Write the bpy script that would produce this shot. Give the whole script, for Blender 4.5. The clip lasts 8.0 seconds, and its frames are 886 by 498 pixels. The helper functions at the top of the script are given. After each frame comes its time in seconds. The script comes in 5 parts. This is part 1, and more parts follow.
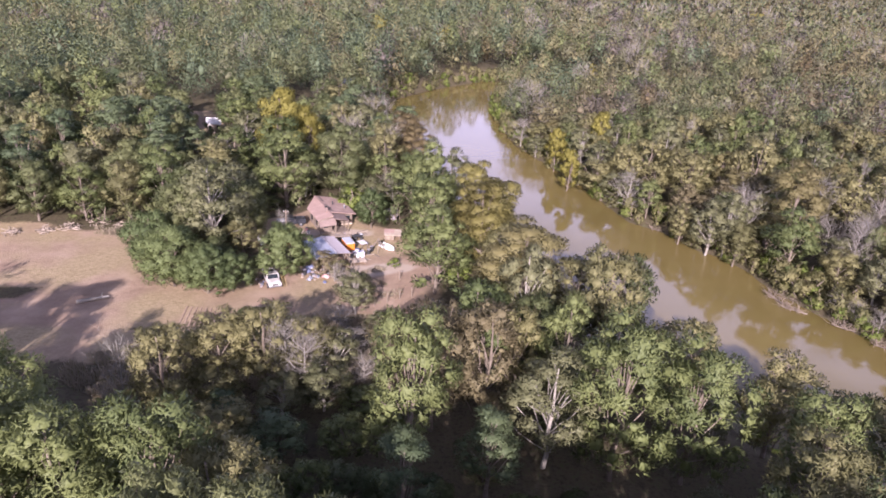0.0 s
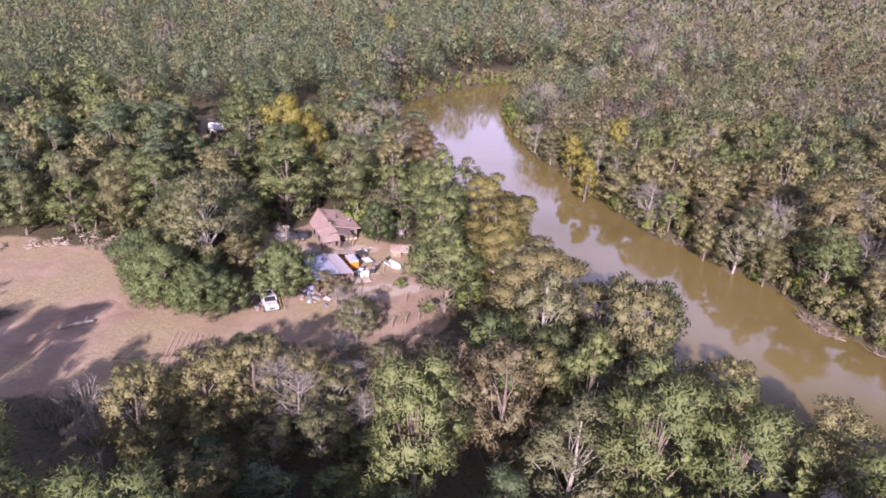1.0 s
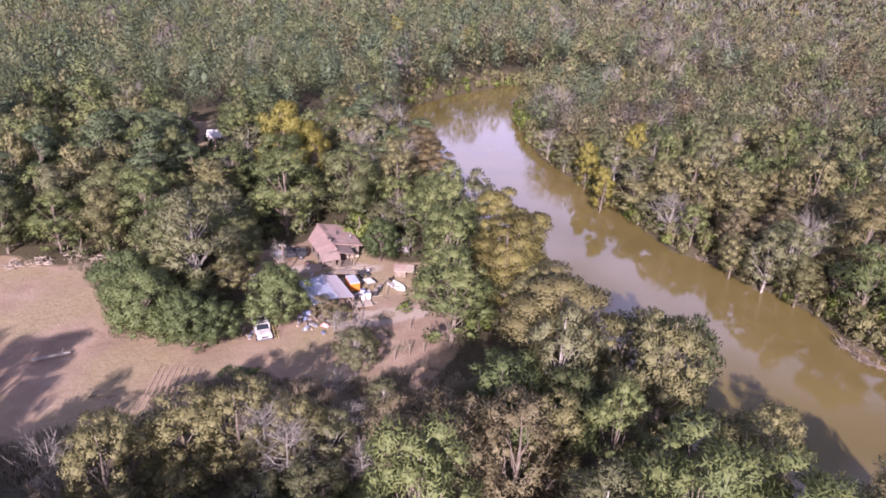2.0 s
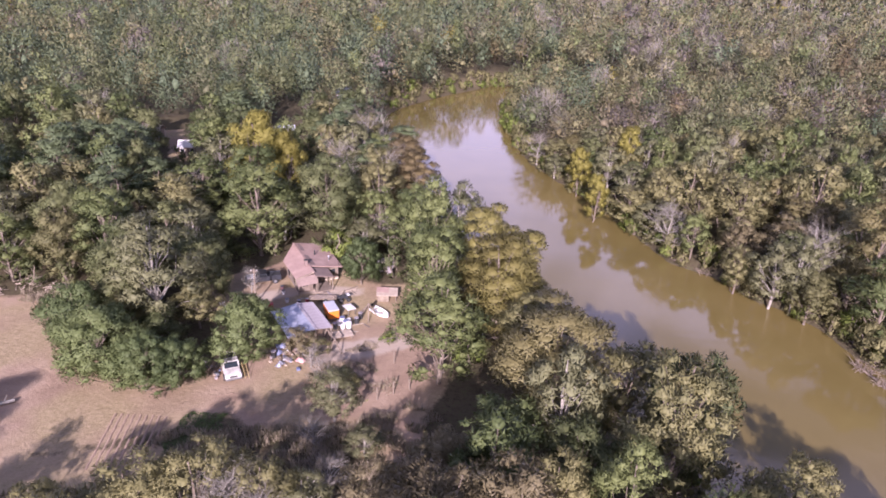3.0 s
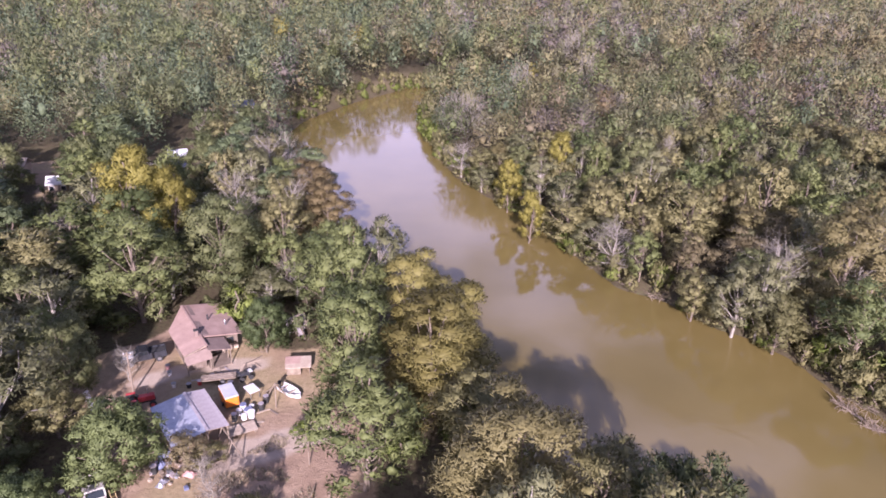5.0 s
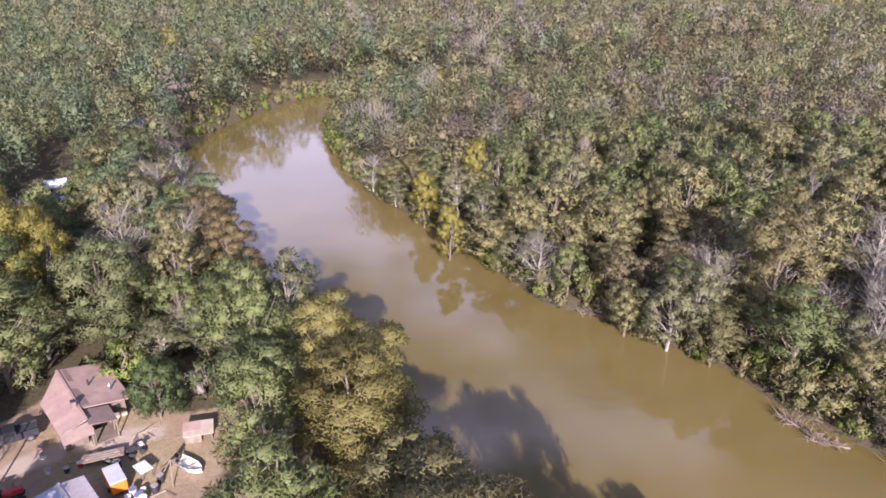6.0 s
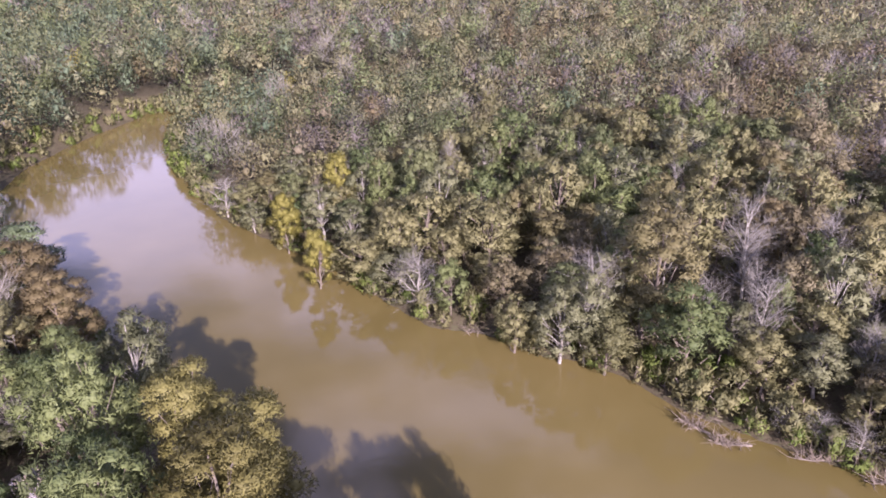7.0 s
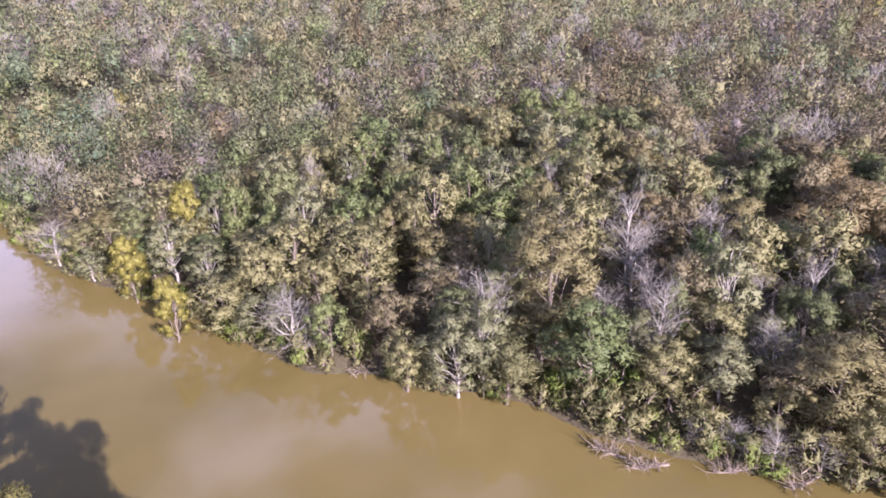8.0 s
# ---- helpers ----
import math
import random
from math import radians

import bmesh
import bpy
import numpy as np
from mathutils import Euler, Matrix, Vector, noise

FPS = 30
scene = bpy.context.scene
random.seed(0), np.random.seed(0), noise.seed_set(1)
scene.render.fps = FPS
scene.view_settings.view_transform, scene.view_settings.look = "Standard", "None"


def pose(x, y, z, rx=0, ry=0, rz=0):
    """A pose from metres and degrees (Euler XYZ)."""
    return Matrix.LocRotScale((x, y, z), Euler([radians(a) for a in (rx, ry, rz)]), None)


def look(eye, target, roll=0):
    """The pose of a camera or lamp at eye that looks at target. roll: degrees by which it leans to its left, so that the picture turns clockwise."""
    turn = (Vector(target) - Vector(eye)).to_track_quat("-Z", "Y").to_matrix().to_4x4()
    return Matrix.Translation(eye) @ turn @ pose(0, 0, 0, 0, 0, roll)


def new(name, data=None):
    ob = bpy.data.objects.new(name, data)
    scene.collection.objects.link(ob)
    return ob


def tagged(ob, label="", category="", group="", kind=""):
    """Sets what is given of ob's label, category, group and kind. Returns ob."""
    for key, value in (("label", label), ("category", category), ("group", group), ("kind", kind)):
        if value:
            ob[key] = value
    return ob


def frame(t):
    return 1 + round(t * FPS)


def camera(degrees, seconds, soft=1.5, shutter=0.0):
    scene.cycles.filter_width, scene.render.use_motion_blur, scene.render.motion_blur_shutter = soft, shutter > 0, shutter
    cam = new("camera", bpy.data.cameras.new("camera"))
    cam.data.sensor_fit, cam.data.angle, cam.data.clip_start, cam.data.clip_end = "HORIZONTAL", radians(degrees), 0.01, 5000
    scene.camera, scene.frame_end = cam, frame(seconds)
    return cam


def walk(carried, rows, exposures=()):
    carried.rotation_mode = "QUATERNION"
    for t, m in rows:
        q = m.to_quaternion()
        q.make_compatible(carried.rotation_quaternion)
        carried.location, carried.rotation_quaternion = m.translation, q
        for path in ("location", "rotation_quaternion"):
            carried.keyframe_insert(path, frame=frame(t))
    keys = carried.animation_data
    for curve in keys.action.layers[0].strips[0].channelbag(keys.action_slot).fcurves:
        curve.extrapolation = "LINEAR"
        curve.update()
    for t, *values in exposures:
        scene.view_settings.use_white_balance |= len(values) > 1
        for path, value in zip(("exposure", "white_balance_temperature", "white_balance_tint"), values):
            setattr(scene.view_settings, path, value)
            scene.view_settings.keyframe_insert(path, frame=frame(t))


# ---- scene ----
# The walk: level flight up the river, then a slow turn towards the far bank.
cam = camera(63.4, 8.0, soft=1.72)
PATH = [
    (0, (0.911, 0.274, 47.231), (0.916, 2.121, 46.463), 3.4),
    (0.5, (0.918, 3.97, 47.183), (0.912, 5.816, 46.413), 3.4),
    (1, (0.991, 7.905, 47.153), (0.964, 9.75, 46.381), 3.3),
    (1.5, (1.022, 11.762, 47.064), (0.976, 13.605, 46.29), 3.1),
    (1.7, (1.029, 13.362, 47.044), (0.977, 15.205, 46.27), 3.0),
    (2.8, (0.877, 22.345, 46.887), (0.835, 24.186, 46.106), 2.5),
    (3, (0.858, 23.942, 46.888), (0.84, 25.784, 46.109), 2.4),
    (3.5, (0.805, 27.831, 46.952), (0.846, 29.672, 46.172), 2.0),
    (4, (0.935, 32.105, 47.032), (0.988, 33.944, 46.249), 1.8),
    (4.5, (1.151, 36.186, 47.134), (1.274, 38.022, 46.349), 1.4),
    (4.7, (1.314, 37.869, 47.163), (1.46, 39.702, 46.376), 1.1),
    (5.8, (2.928, 47.256, 47.142), (3.282, 49.057, 46.347), 0.3),
    (6, (3.242, 48.871, 47.159), (3.651, 50.663, 46.369), -0.2),
    (6.5, (4.146, 52.813, 47.408), (4.717, 54.556, 46.61), -1.1),
    (7, (5.511, 57.075, 47.596), (6.259, 58.745, 46.788), -1.9),
    (7.5, (7.418, 61.343, 47.74), (8.298, 62.941, 46.918), -2.6),
    (8, (9.487, 65.706, 47.795), (10.541, 67.186, 46.959), -3.4),
]
# seconds, stops, white balance in kelvin, tint
GAIN = [(0.0, 1.43, 5840, 36), (1.0, 1.41, 5780, 43), (3.5, 1.35, 5780, 43), (4.7, 1.42, 5760, 43), (6.0, 1.48, 5800, 33), (7.0, 1.54, 5660, 41), (8.0, 1.84, 5580, 39)]
walk(cam, [(t, look(eye, target, roll)) for t, eye, target, roll in PATH], GAIN)

# ---- light: low autumn sun from behind, sky with thin broken cloud ----
SUN_ELEV, SUN_TURN = 23.0, 184.5


def build_light():
    world = bpy.data.worlds.new("sky")
    scene.world = world
    world.use_nodes = True
    nt = world.node_tree
    nt.nodes.clear()
    out = nt.nodes.new("ShaderNodeOutputWorld")
    back = nt.nodes.new("ShaderNodeBackground")
    sky = nt.nodes.new("ShaderNodeTexSky")
    sky.sky_type = "NISHITA"
    sky.sun_disc = False
    sky.sun_elevation, sky.sun_rotation = radians(SUN_ELEV), radians(SUN_TURN)
    sky.air_density, sky.dust_density = 1.0, 1.5
    coord = nt.nodes.new("ShaderNodeTexCoord")
    scale = nt.nodes.new("ShaderNodeMapping")
    scale.inputs["Scale"].default_value = (2.2, 2.2, 5.5)
    cloud = nt.nodes.new("ShaderNodeTexNoise")
    cloud.inputs["Scale"].default_value = 1.15
    cloud.inputs["Detail"].default_value = 7.0
    cloud.inputs["Roughness"].default_value = 0.55
    ramp = nt.nodes.new("ShaderNodeValToRGB")
    ramp.color_ramp.elements[0].position = 0.45
    ramp.color_ramp.elements[1].position = 0.57
    mix = nt.nodes.new("ShaderNodeMixRGB")
    mix.inputs["Color2"].default_value = (12.8, 13.0, 16.4, 1)
    nt.links.new(coord.outputs["Generated"], scale.inputs["Vector"])
    nt.links.new(scale.outputs["Vector"], cloud.inputs["Vector"])
    split = nt.nodes.new("ShaderNodeSeparateXYZ")
    nt.links.new(coord.outputs["Generated"], split.inputs["Vector"])
    low = nt.nodes.new("ShaderNodeMath")
    low.operation = "MULTIPLY_ADD"
    low.inputs[1].default_value, low.inputs[2].default_value = -0.37, 0.17
    nt.links.new(split.outputs["Z"], low.inputs[0])
    thick = nt.nodes.new("ShaderNodeMath")
    nt.links.new(low.outputs[0], thick.inputs[0])
    nt.links.new(cloud.outputs["Fac"], thick.inputs[1])
    nt.links.new(thick.outputs[0], ramp.inputs["Fac"])
    nt.links.new(ramp.outputs["Color"], mix.inputs["Fac"])
    nt.links.new(sky.outputs["Color"], mix.inputs["Color1"])
    nt.links.new(mix.outputs["Color"], back.inputs["Color"])
    back.inputs["Strength"].default_value = 0.056
    nt.links.new(back.outputs["Background"], out.inputs["Surface"])
    sun = bpy.data.lights.new("sun", "SUN")
    sun.energy, sun.angle, sun.color = 4.6, radians(0.53), (1.0, 0.915, 0.775)
    ob = new("sun", sun)
    a, e = radians(SUN_TURN), radians(SUN_ELEV)
    way = Vector((math.sin(a) * math.cos(e), math.cos(a) * math.cos(e), math.sin(e)))
    ob.matrix_world = look(way * 300 + Vector((0, 90, 0)), (0, 90, 0))


build_light()


# ---- materials ----
def material(name, colour, rough=0.8, metal=0.0):
    m = bpy.data.materials.new(name)
    m.use_nodes = True
    b = m.node_tree.nodes["Principled BSDF"]
    b.inputs["Base Color"].default_value = (*colour, 1)
    b.inputs["Roughness"].default_value = rough
    b.inputs["Metallic"].default_value = metal
    return m


def node(m, kind, **values):
    n = m.node_tree.nodes.new(kind)
    for k, v in values.items():
        n.inputs[k.replace("_", " ")].default_value = v
    return n


def link(m, a, b):
    m.node_tree.links.new(a, b)


def ramp_node(m, stops):
    n = m.node_tree.nodes.new("ShaderNodeValToRGB")
    while len(n.color_ramp.elements) < len(stops):
        n.color_ramp.elements.new(0.5)
    for el, (p, c) in zip(n.color_ramp.elements, stops):
        el.position, el.color = p, (*c, 1)
    return n


def mottled(name, dark, light, size=1.0, rough=0.85, metal=0.0, bump=0.0, fine=8.0):
    """A surface that varies at two scales between two colours."""
    m = material(name, light, rough, metal)
    b = m.node_tree.nodes["Principled BSDF"]
    tc = node(m, "ShaderNodeTexCoord")
    big = node(m, "ShaderNodeTexNoise", Scale=1.0 / size, Detail=4.0, Roughness=0.6)
    small = node(m, "ShaderNodeTexNoise", Scale=fine / size, Detail=3.0, Roughness=0.7)
    add = m.node_tree.nodes.new("ShaderNodeMath")
    add.operation = "MULTIPLY_ADD"
    add.inputs[1].default_value = 0.45
    r = ramp_node(m, [(0.48, dark), (0.95, light)])
    link(m, tc.outputs["Object"], big.inputs["Vector"])
    link(m, tc.outputs["Object"], small.inputs["Vector"])
    link(m, small.outputs["Fac"], add.inputs[0])
    link(m, big.outputs["Fac"], add.inputs[2])
    link(m, add.outputs[0], r.inputs["Fac"])
    link(m, r.outputs["Color"], b.inputs["Base Color"])
    if bump:
        bp = node(m, "ShaderNodeBump", Strength=bump, Distance=0.05 * size)
        link(m, add.outputs[0], bp.inputs["Height"])
        link(m, bp.outputs["Normal"], b.inputs["Normal"])
    return m


def leaf_material(name, tones, clear=0.3, single=0.22, grain=0.3):
    """Leaves: tone by tree, a little by leaf, some light passing through."""
    m = material(name, tones[0], 0.6)
    b = m.node_tree.nodes["Principled BSDF"]
    b.inputs["Specular IOR Level"].default_value = 0.25
    info = node(m, "ShaderNodeObjectInfo")
    geo = node(m, "ShaderNodeNewGeometry")
    big = node(m, "ShaderNodeTexNoise", Scale=0.16, Detail=2.0)
    add = m.node_tree.nodes.new("ShaderNodeMath")
    add.operation = "MULTIPLY_ADD"
    add.inputs[1].default_value = single
    wrap = m.node_tree.nodes.new("ShaderNodeMath")
    wrap.operation = "MULTIPLY_ADD"
    wrap.inputs[1].default_value = 0.55
    link(m, geo.outputs["Position"], big.inputs["Vector"])
    link(m, geo.outputs["Random Per Island"], add.inputs[0])
    link(m, info.outputs["Random"], wrap.inputs[0])
    link(m, big.outputs["Fac"], add.inputs[2])
    link(m, add.outputs[0], wrap.inputs[2])
    fine = node(m, "ShaderNodeTexNoise", Scale=5.0, Detail=3.0, Roughness=0.75)
    link(m, geo.outputs["Position"], fine.inputs["Vector"])
    speck = m.node_tree.nodes.new("ShaderNodeMath")
    speck.operation = "MULTIPLY_ADD"
    speck.inputs[1].default_value = grain
    less = m.node_tree.nodes.new("ShaderNodeMath")
    less.operation = "SUBTRACT"
    less.inputs[1].default_value = grain / 2 - (0.35 - single) / 2
    link(m, fine.outputs["Fac"], speck.inputs[0])
    link(m, wrap.outputs[0], speck.inputs[2])
    link(m, speck.outputs[0], less.inputs[0])
    bp = node(m, "ShaderNodeBump", Strength=0.12, Distance=0.1)
    link(m, fine.outputs["Fac"], bp.inputs["Height"])
    link(m, bp.outputs["Normal"], b.inputs["Normal"])
    n = len(tones)
    r = ramp_node(m, [(0.3 + 0.85 * i / max(1, n - 1), c) for i, c in enumerate(tones)])
    link(m, less.outputs[0], r.inputs["Fac"])
    link(m, r.outputs["Color"], b.inputs["Base Color"])
    tr = node(m, "ShaderNodeBsdfTranslucent")
    link(m, r.outputs["Color"], tr.inputs["Color"])
    mx = node(m, "ShaderNodeMixShader", Fac=clear)
    link(m, b.outputs["BSDF"], mx.inputs[1])
    link(m, tr.outputs["BSDF"], mx.inputs[2])
    link(m, mx.outputs["Shader"], m.node_tree.nodes["Material Output"].inputs["Surface"])
    return m


TONES = {
    "oak": ("oak_leaves", [(0.05, 0.064, 0.029), (0.09, 0.106, 0.046), (0.145, 0.157, 0.07)]),
    "green": ("green_leaves", [(0.052, 0.07, 0.028), (0.095, 0.119, 0.046), (0.152, 0.174, 0.067)]),
    "pine": ("pine_needles", [(0.046, 0.067, 0.037), (0.078, 0.107, 0.058), (0.125, 0.157, 0.08)]),
    "olive": ("olive_leaves", [(0.084, 0.085, 0.042), (0.139, 0.135, 0.062), (0.2, 0.186, 0.087)]),
    "grey": ("mossy_grey_leaves", [(0.078, 0.085, 0.044), (0.124, 0.128, 0.066), (0.178, 0.178, 0.096)]),
    "cypress": ("cypress_needles", [(0.088, 0.074, 0.037), (0.142, 0.12, 0.058), (0.178, 0.158, 0.072)]),
    "brown": ("brown_leaves", [(0.091, 0.076, 0.045), (0.142, 0.118, 0.067), (0.193, 0.165, 0.095)]),
    "yellow": ("yellow_leaves", [(0.11, 0.1, 0.026), (0.175, 0.155, 0.036), (0.222, 0.2, 0.05)]),
    "cedar": ("cedar_leaves", [(0.051, 0.073, 0.03), (0.087, 0.116, 0.048), (0.14, 0.172, 0.07)]),
    "lime": ("lime_leaves", [(0.06, 0.085, 0.02), (0.105, 0.14, 0.03), (0.16, 0.195, 0.048)]),
    "haze": ("bare_canopy", [(0.081, 0.069, 0.053), (0.124, 0.104, 0.082), (0.171, 0.147, 0.117)]),
    "rust": ("rust_needles", [(0.08, 0.062, 0.032), (0.125, 0.096, 0.047), (0.165, 0.13, 0.065)]),
    "gold": ("golden_olive_leaves", [(0.097, 0.085, 0.031), (0.156, 0.137, 0.047), (0.198, 0.178, 0.06)]),
    "brush": ("dry_brush", [(0.16, 0.13, 0.10), (0.24, 0.20, 0.15), (0.30, 0.25, 0.19)]),
}
LEAF = {k: leaf_material(v[0], [(1.08 * a, 1.09 * b, 1.02 * c) for a, b, c in v[1]]) for k, v in TONES.items()}
LEAF["twig"] = mottled("grey_twigs", (0.13, 0.117, 0.096), (0.235, 0.215, 0.18), 2.0)
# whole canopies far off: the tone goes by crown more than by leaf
# green kinds are lifted and bluer than LEAF: distance haze put into the colour
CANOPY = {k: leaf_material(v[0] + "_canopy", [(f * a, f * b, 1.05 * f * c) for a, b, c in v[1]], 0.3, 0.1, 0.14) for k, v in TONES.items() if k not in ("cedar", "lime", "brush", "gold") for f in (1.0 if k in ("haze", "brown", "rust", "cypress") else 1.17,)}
CANOPY["twig"] = LEAF["twig"]
BARK = mottled("grey_brown_bark", (0.09, 0.07, 0.05), (0.22, 0.18, 0.14), 0.6, 0.9, bump=0.3)
PALE_BARK = mottled("pale_bark", (0.17, 0.15, 0.125), (0.36, 0.33, 0.285), 0.8, 0.85, bump=0.2)


# ---- the river and its ground ----
SHORE_NEAR = [(-400, 330), (-100, 150), (0, 86), (40, 56), (55, 44), (66, 35), (76, 27.5), (85, 22), (95, 17), (106, 13), (118, 9.5),
              (130, 5.5), (145, 1), (160, -5), (180, -12), (205, -19), (222, -22), (238, -19), (254, -12), (270, -2), (284, 8), (293, 30)]
SHORE_FAR = [(-400, 430), (-100, 205), (0, 132), (40, 97), (65, 79), (85, 65.5), (91, 61.5), (97, 58), (103, 55.5), (111, 53.5), (120, 47), (129, 43),
             (133, 38.5), (144, 34.5), (155, 31.5), (167, 27.5), (184, 21.5), (205, 17), (223, 15.5), (245, 15.5), (263, 17.5), (274, 24), (280, 40)]
BANK, SWAMP = 3.4, 1.1


def smooth(a, b, v):
    s = np.clip((v - a) / (b - a), 0, 1)
    return s * s * (3 - 2 * s)


def wobble(x, y, s, seed=0.0):
    return (np.sin(x / s + 1.7 * np.sin(y / s * 0.7 + seed) + seed) + np.sin(y / s * 1.3 + 1.3 * np.sin(x / s * 0.9 + seed * 2))) * 0.5


def river_gap(x, y):
    """Metres from the water's edge (minus: in the river), and whether it is the far side."""
    y0, x0 = np.array(SHORE_NEAR).T
    y1, x1 = np.array(SHORE_FAR).T
    jag = wobble(x, y, 3.0, 1.0) * 0.7 + wobble(x, y, 9.0, 2.0) * 0.8
    near = np.interp(y, y0, x0) - x + jag
    far = x - np.interp(y, y1, x1) + jag
    bend = np.where((x > 10) & (x < 62), np.maximum(278 + 0.12 * (x - 20) - y, y - (292 + 0.16 * (x - 20))) * 0.8 + jag, 99.0)
    main = np.where(y < 292, np.maximum(near, far), 60.0) * 0.8
    gap = np.minimum(main, bend)
    return gap, (far > near) & (y < 284 + 0.12 * (x - 20))


def ground_height(x, y):
    x, y = np.asarray(x, float), np.asarray(y, float)
    gap, far = river_gap(x, y)
    land = np.where(far, SWAMP * smooth(-0.5, 3.5, gap) + 0.5 * smooth(5, 60, gap), BANK * smooth(-0.5, 8.0, gap))
    rough = (wobble(x, y, 7.0, 3.0) * 0.22 + wobble(x, y, 2.3, 4.0) * 0.06) * smooth(0.5, 6, gap) * (1 - 0.8 * cleared(x, y))
    return np.where(gap < 0, -2.2 * smooth(0, 6, -gap), land + rough)


# Open ground: (x, y, half length, half width, turn in degrees) of soft-edged patches.
OPEN = [(-14, 86, 9, 6, 10), (-43, 85, 10, 5, 20), (-27, 232, 6, 4, 20), (-66, 94, 27, 11.5, 8), (-88, 92, 30, 12.5, 4), (-50, 93, 9, 10, 0), (-38, 79, 14, 5.0, 20), (-50, 73, 14, 8, 0), (-24, 86, 9, 5, 25), (-12, 96, 13, 6.5, 20), (-15, 106, 13, 9, 8), (-4, 89, 5, 8, 0),
        (-19, 115, 6, 7, 0), (-32, 72, 10, 4, 15), (-66, 188, 7, 6, 0), (-59.0, 178, 15, 3.6, 111), (-5, 80, 4, 4, 0), (-26, 108.5, 5, 6.5, 10)]


# Worn pale sand on the yard and the track.
SAND = [(-10.5, 95.5, 5.5, 2.2, 20), (-6.5, 97.5, 3.5, 1.8, 10), (-21, 109, 4, 1.3, 25), (-14, 110.5, 4, 1.6, 0)]


def cleared(x, y, patches=None):
    best = np.zeros_like(x, dtype=float)
    for cx, cy, a, b, turn in patches or OPEN:
        c, s = math.cos(radians(turn)), math.sin(radians(turn))
        u, v = (x - cx) * c + (y - cy) * s, -(x - cx) * s + (y - cy) * c
        r = np.sqrt((u / a) ** 2 + (v / b) ** 2) * (1 + 0.12 * wobble(x, y, 4.0, 5.0) + 0.10 * wobble(x, y, 1.7, 6.0))
        best = np.maximum(best, 1 - smooth(0.72, 1.22, r))
    return best


# Dark gaps in the canopy: x, y, radius.
GAPS = [(-57, 172, 6), (-56.5, 166.5, 5.5), (-55, 163, 5), (-53, 159, 5), (-51, 153, 4), (-39, 190, 5), (-37, 183, 5), (-35, 176, 5), (-33, 169, 4.5), (-31, 162, 4), (-33, 236, 6), (-31, 228, 5), (-29, 220, 5), (-27, 212, 4), (-67, 183, 5), (-65, 175, 4.5), (-88, 165, 8), (-97, 185, 7), (-84, 231, 9), (-48, 154, 5), (-78, 222, 6), (108, 132, 5), (150, 160, 7)]


def in_gap(x, y):
    return np.any([np.hypot(x - a, y - b) < c for a, b, c in GAPS], axis=0)


def axis(fine_from, fine_to, step, reach):
    mid = list(np.arange(fine_from, fine_to + 0.1, step))
    lo, hi, d = [], [], step
    a, b = fine_from, fine_to
    while a > -reach or b < reach:
        d *= 1.25
        a, b = a - d, b + d
        lo.append(a), hi.append(b)
    return np.array(lo[::-1] + mid + hi)


def flat_mesh(name, xs, ys, height):
    gx, gy = np.meshgrid(xs, ys)
    gz = height(gx, gy)
    nx, ny = len(xs), len(ys)
    v = np.stack([gx.ravel(), gy.ravel(), gz.ravel()], 1)
    i = (np.arange(ny - 1)[:, None] * nx + np.arange(nx - 1)[None, :]).ravel()
    f = np.stack([i, i + 1, i + nx + 1, i + nx], 1)
    me = bpy.data.meshes.new(name)
    me.from_pydata(v.tolist(), [], f.tolist())
    me.polygons.foreach_set("use_smooth", np.ones(len(f), bool))
    return me, v


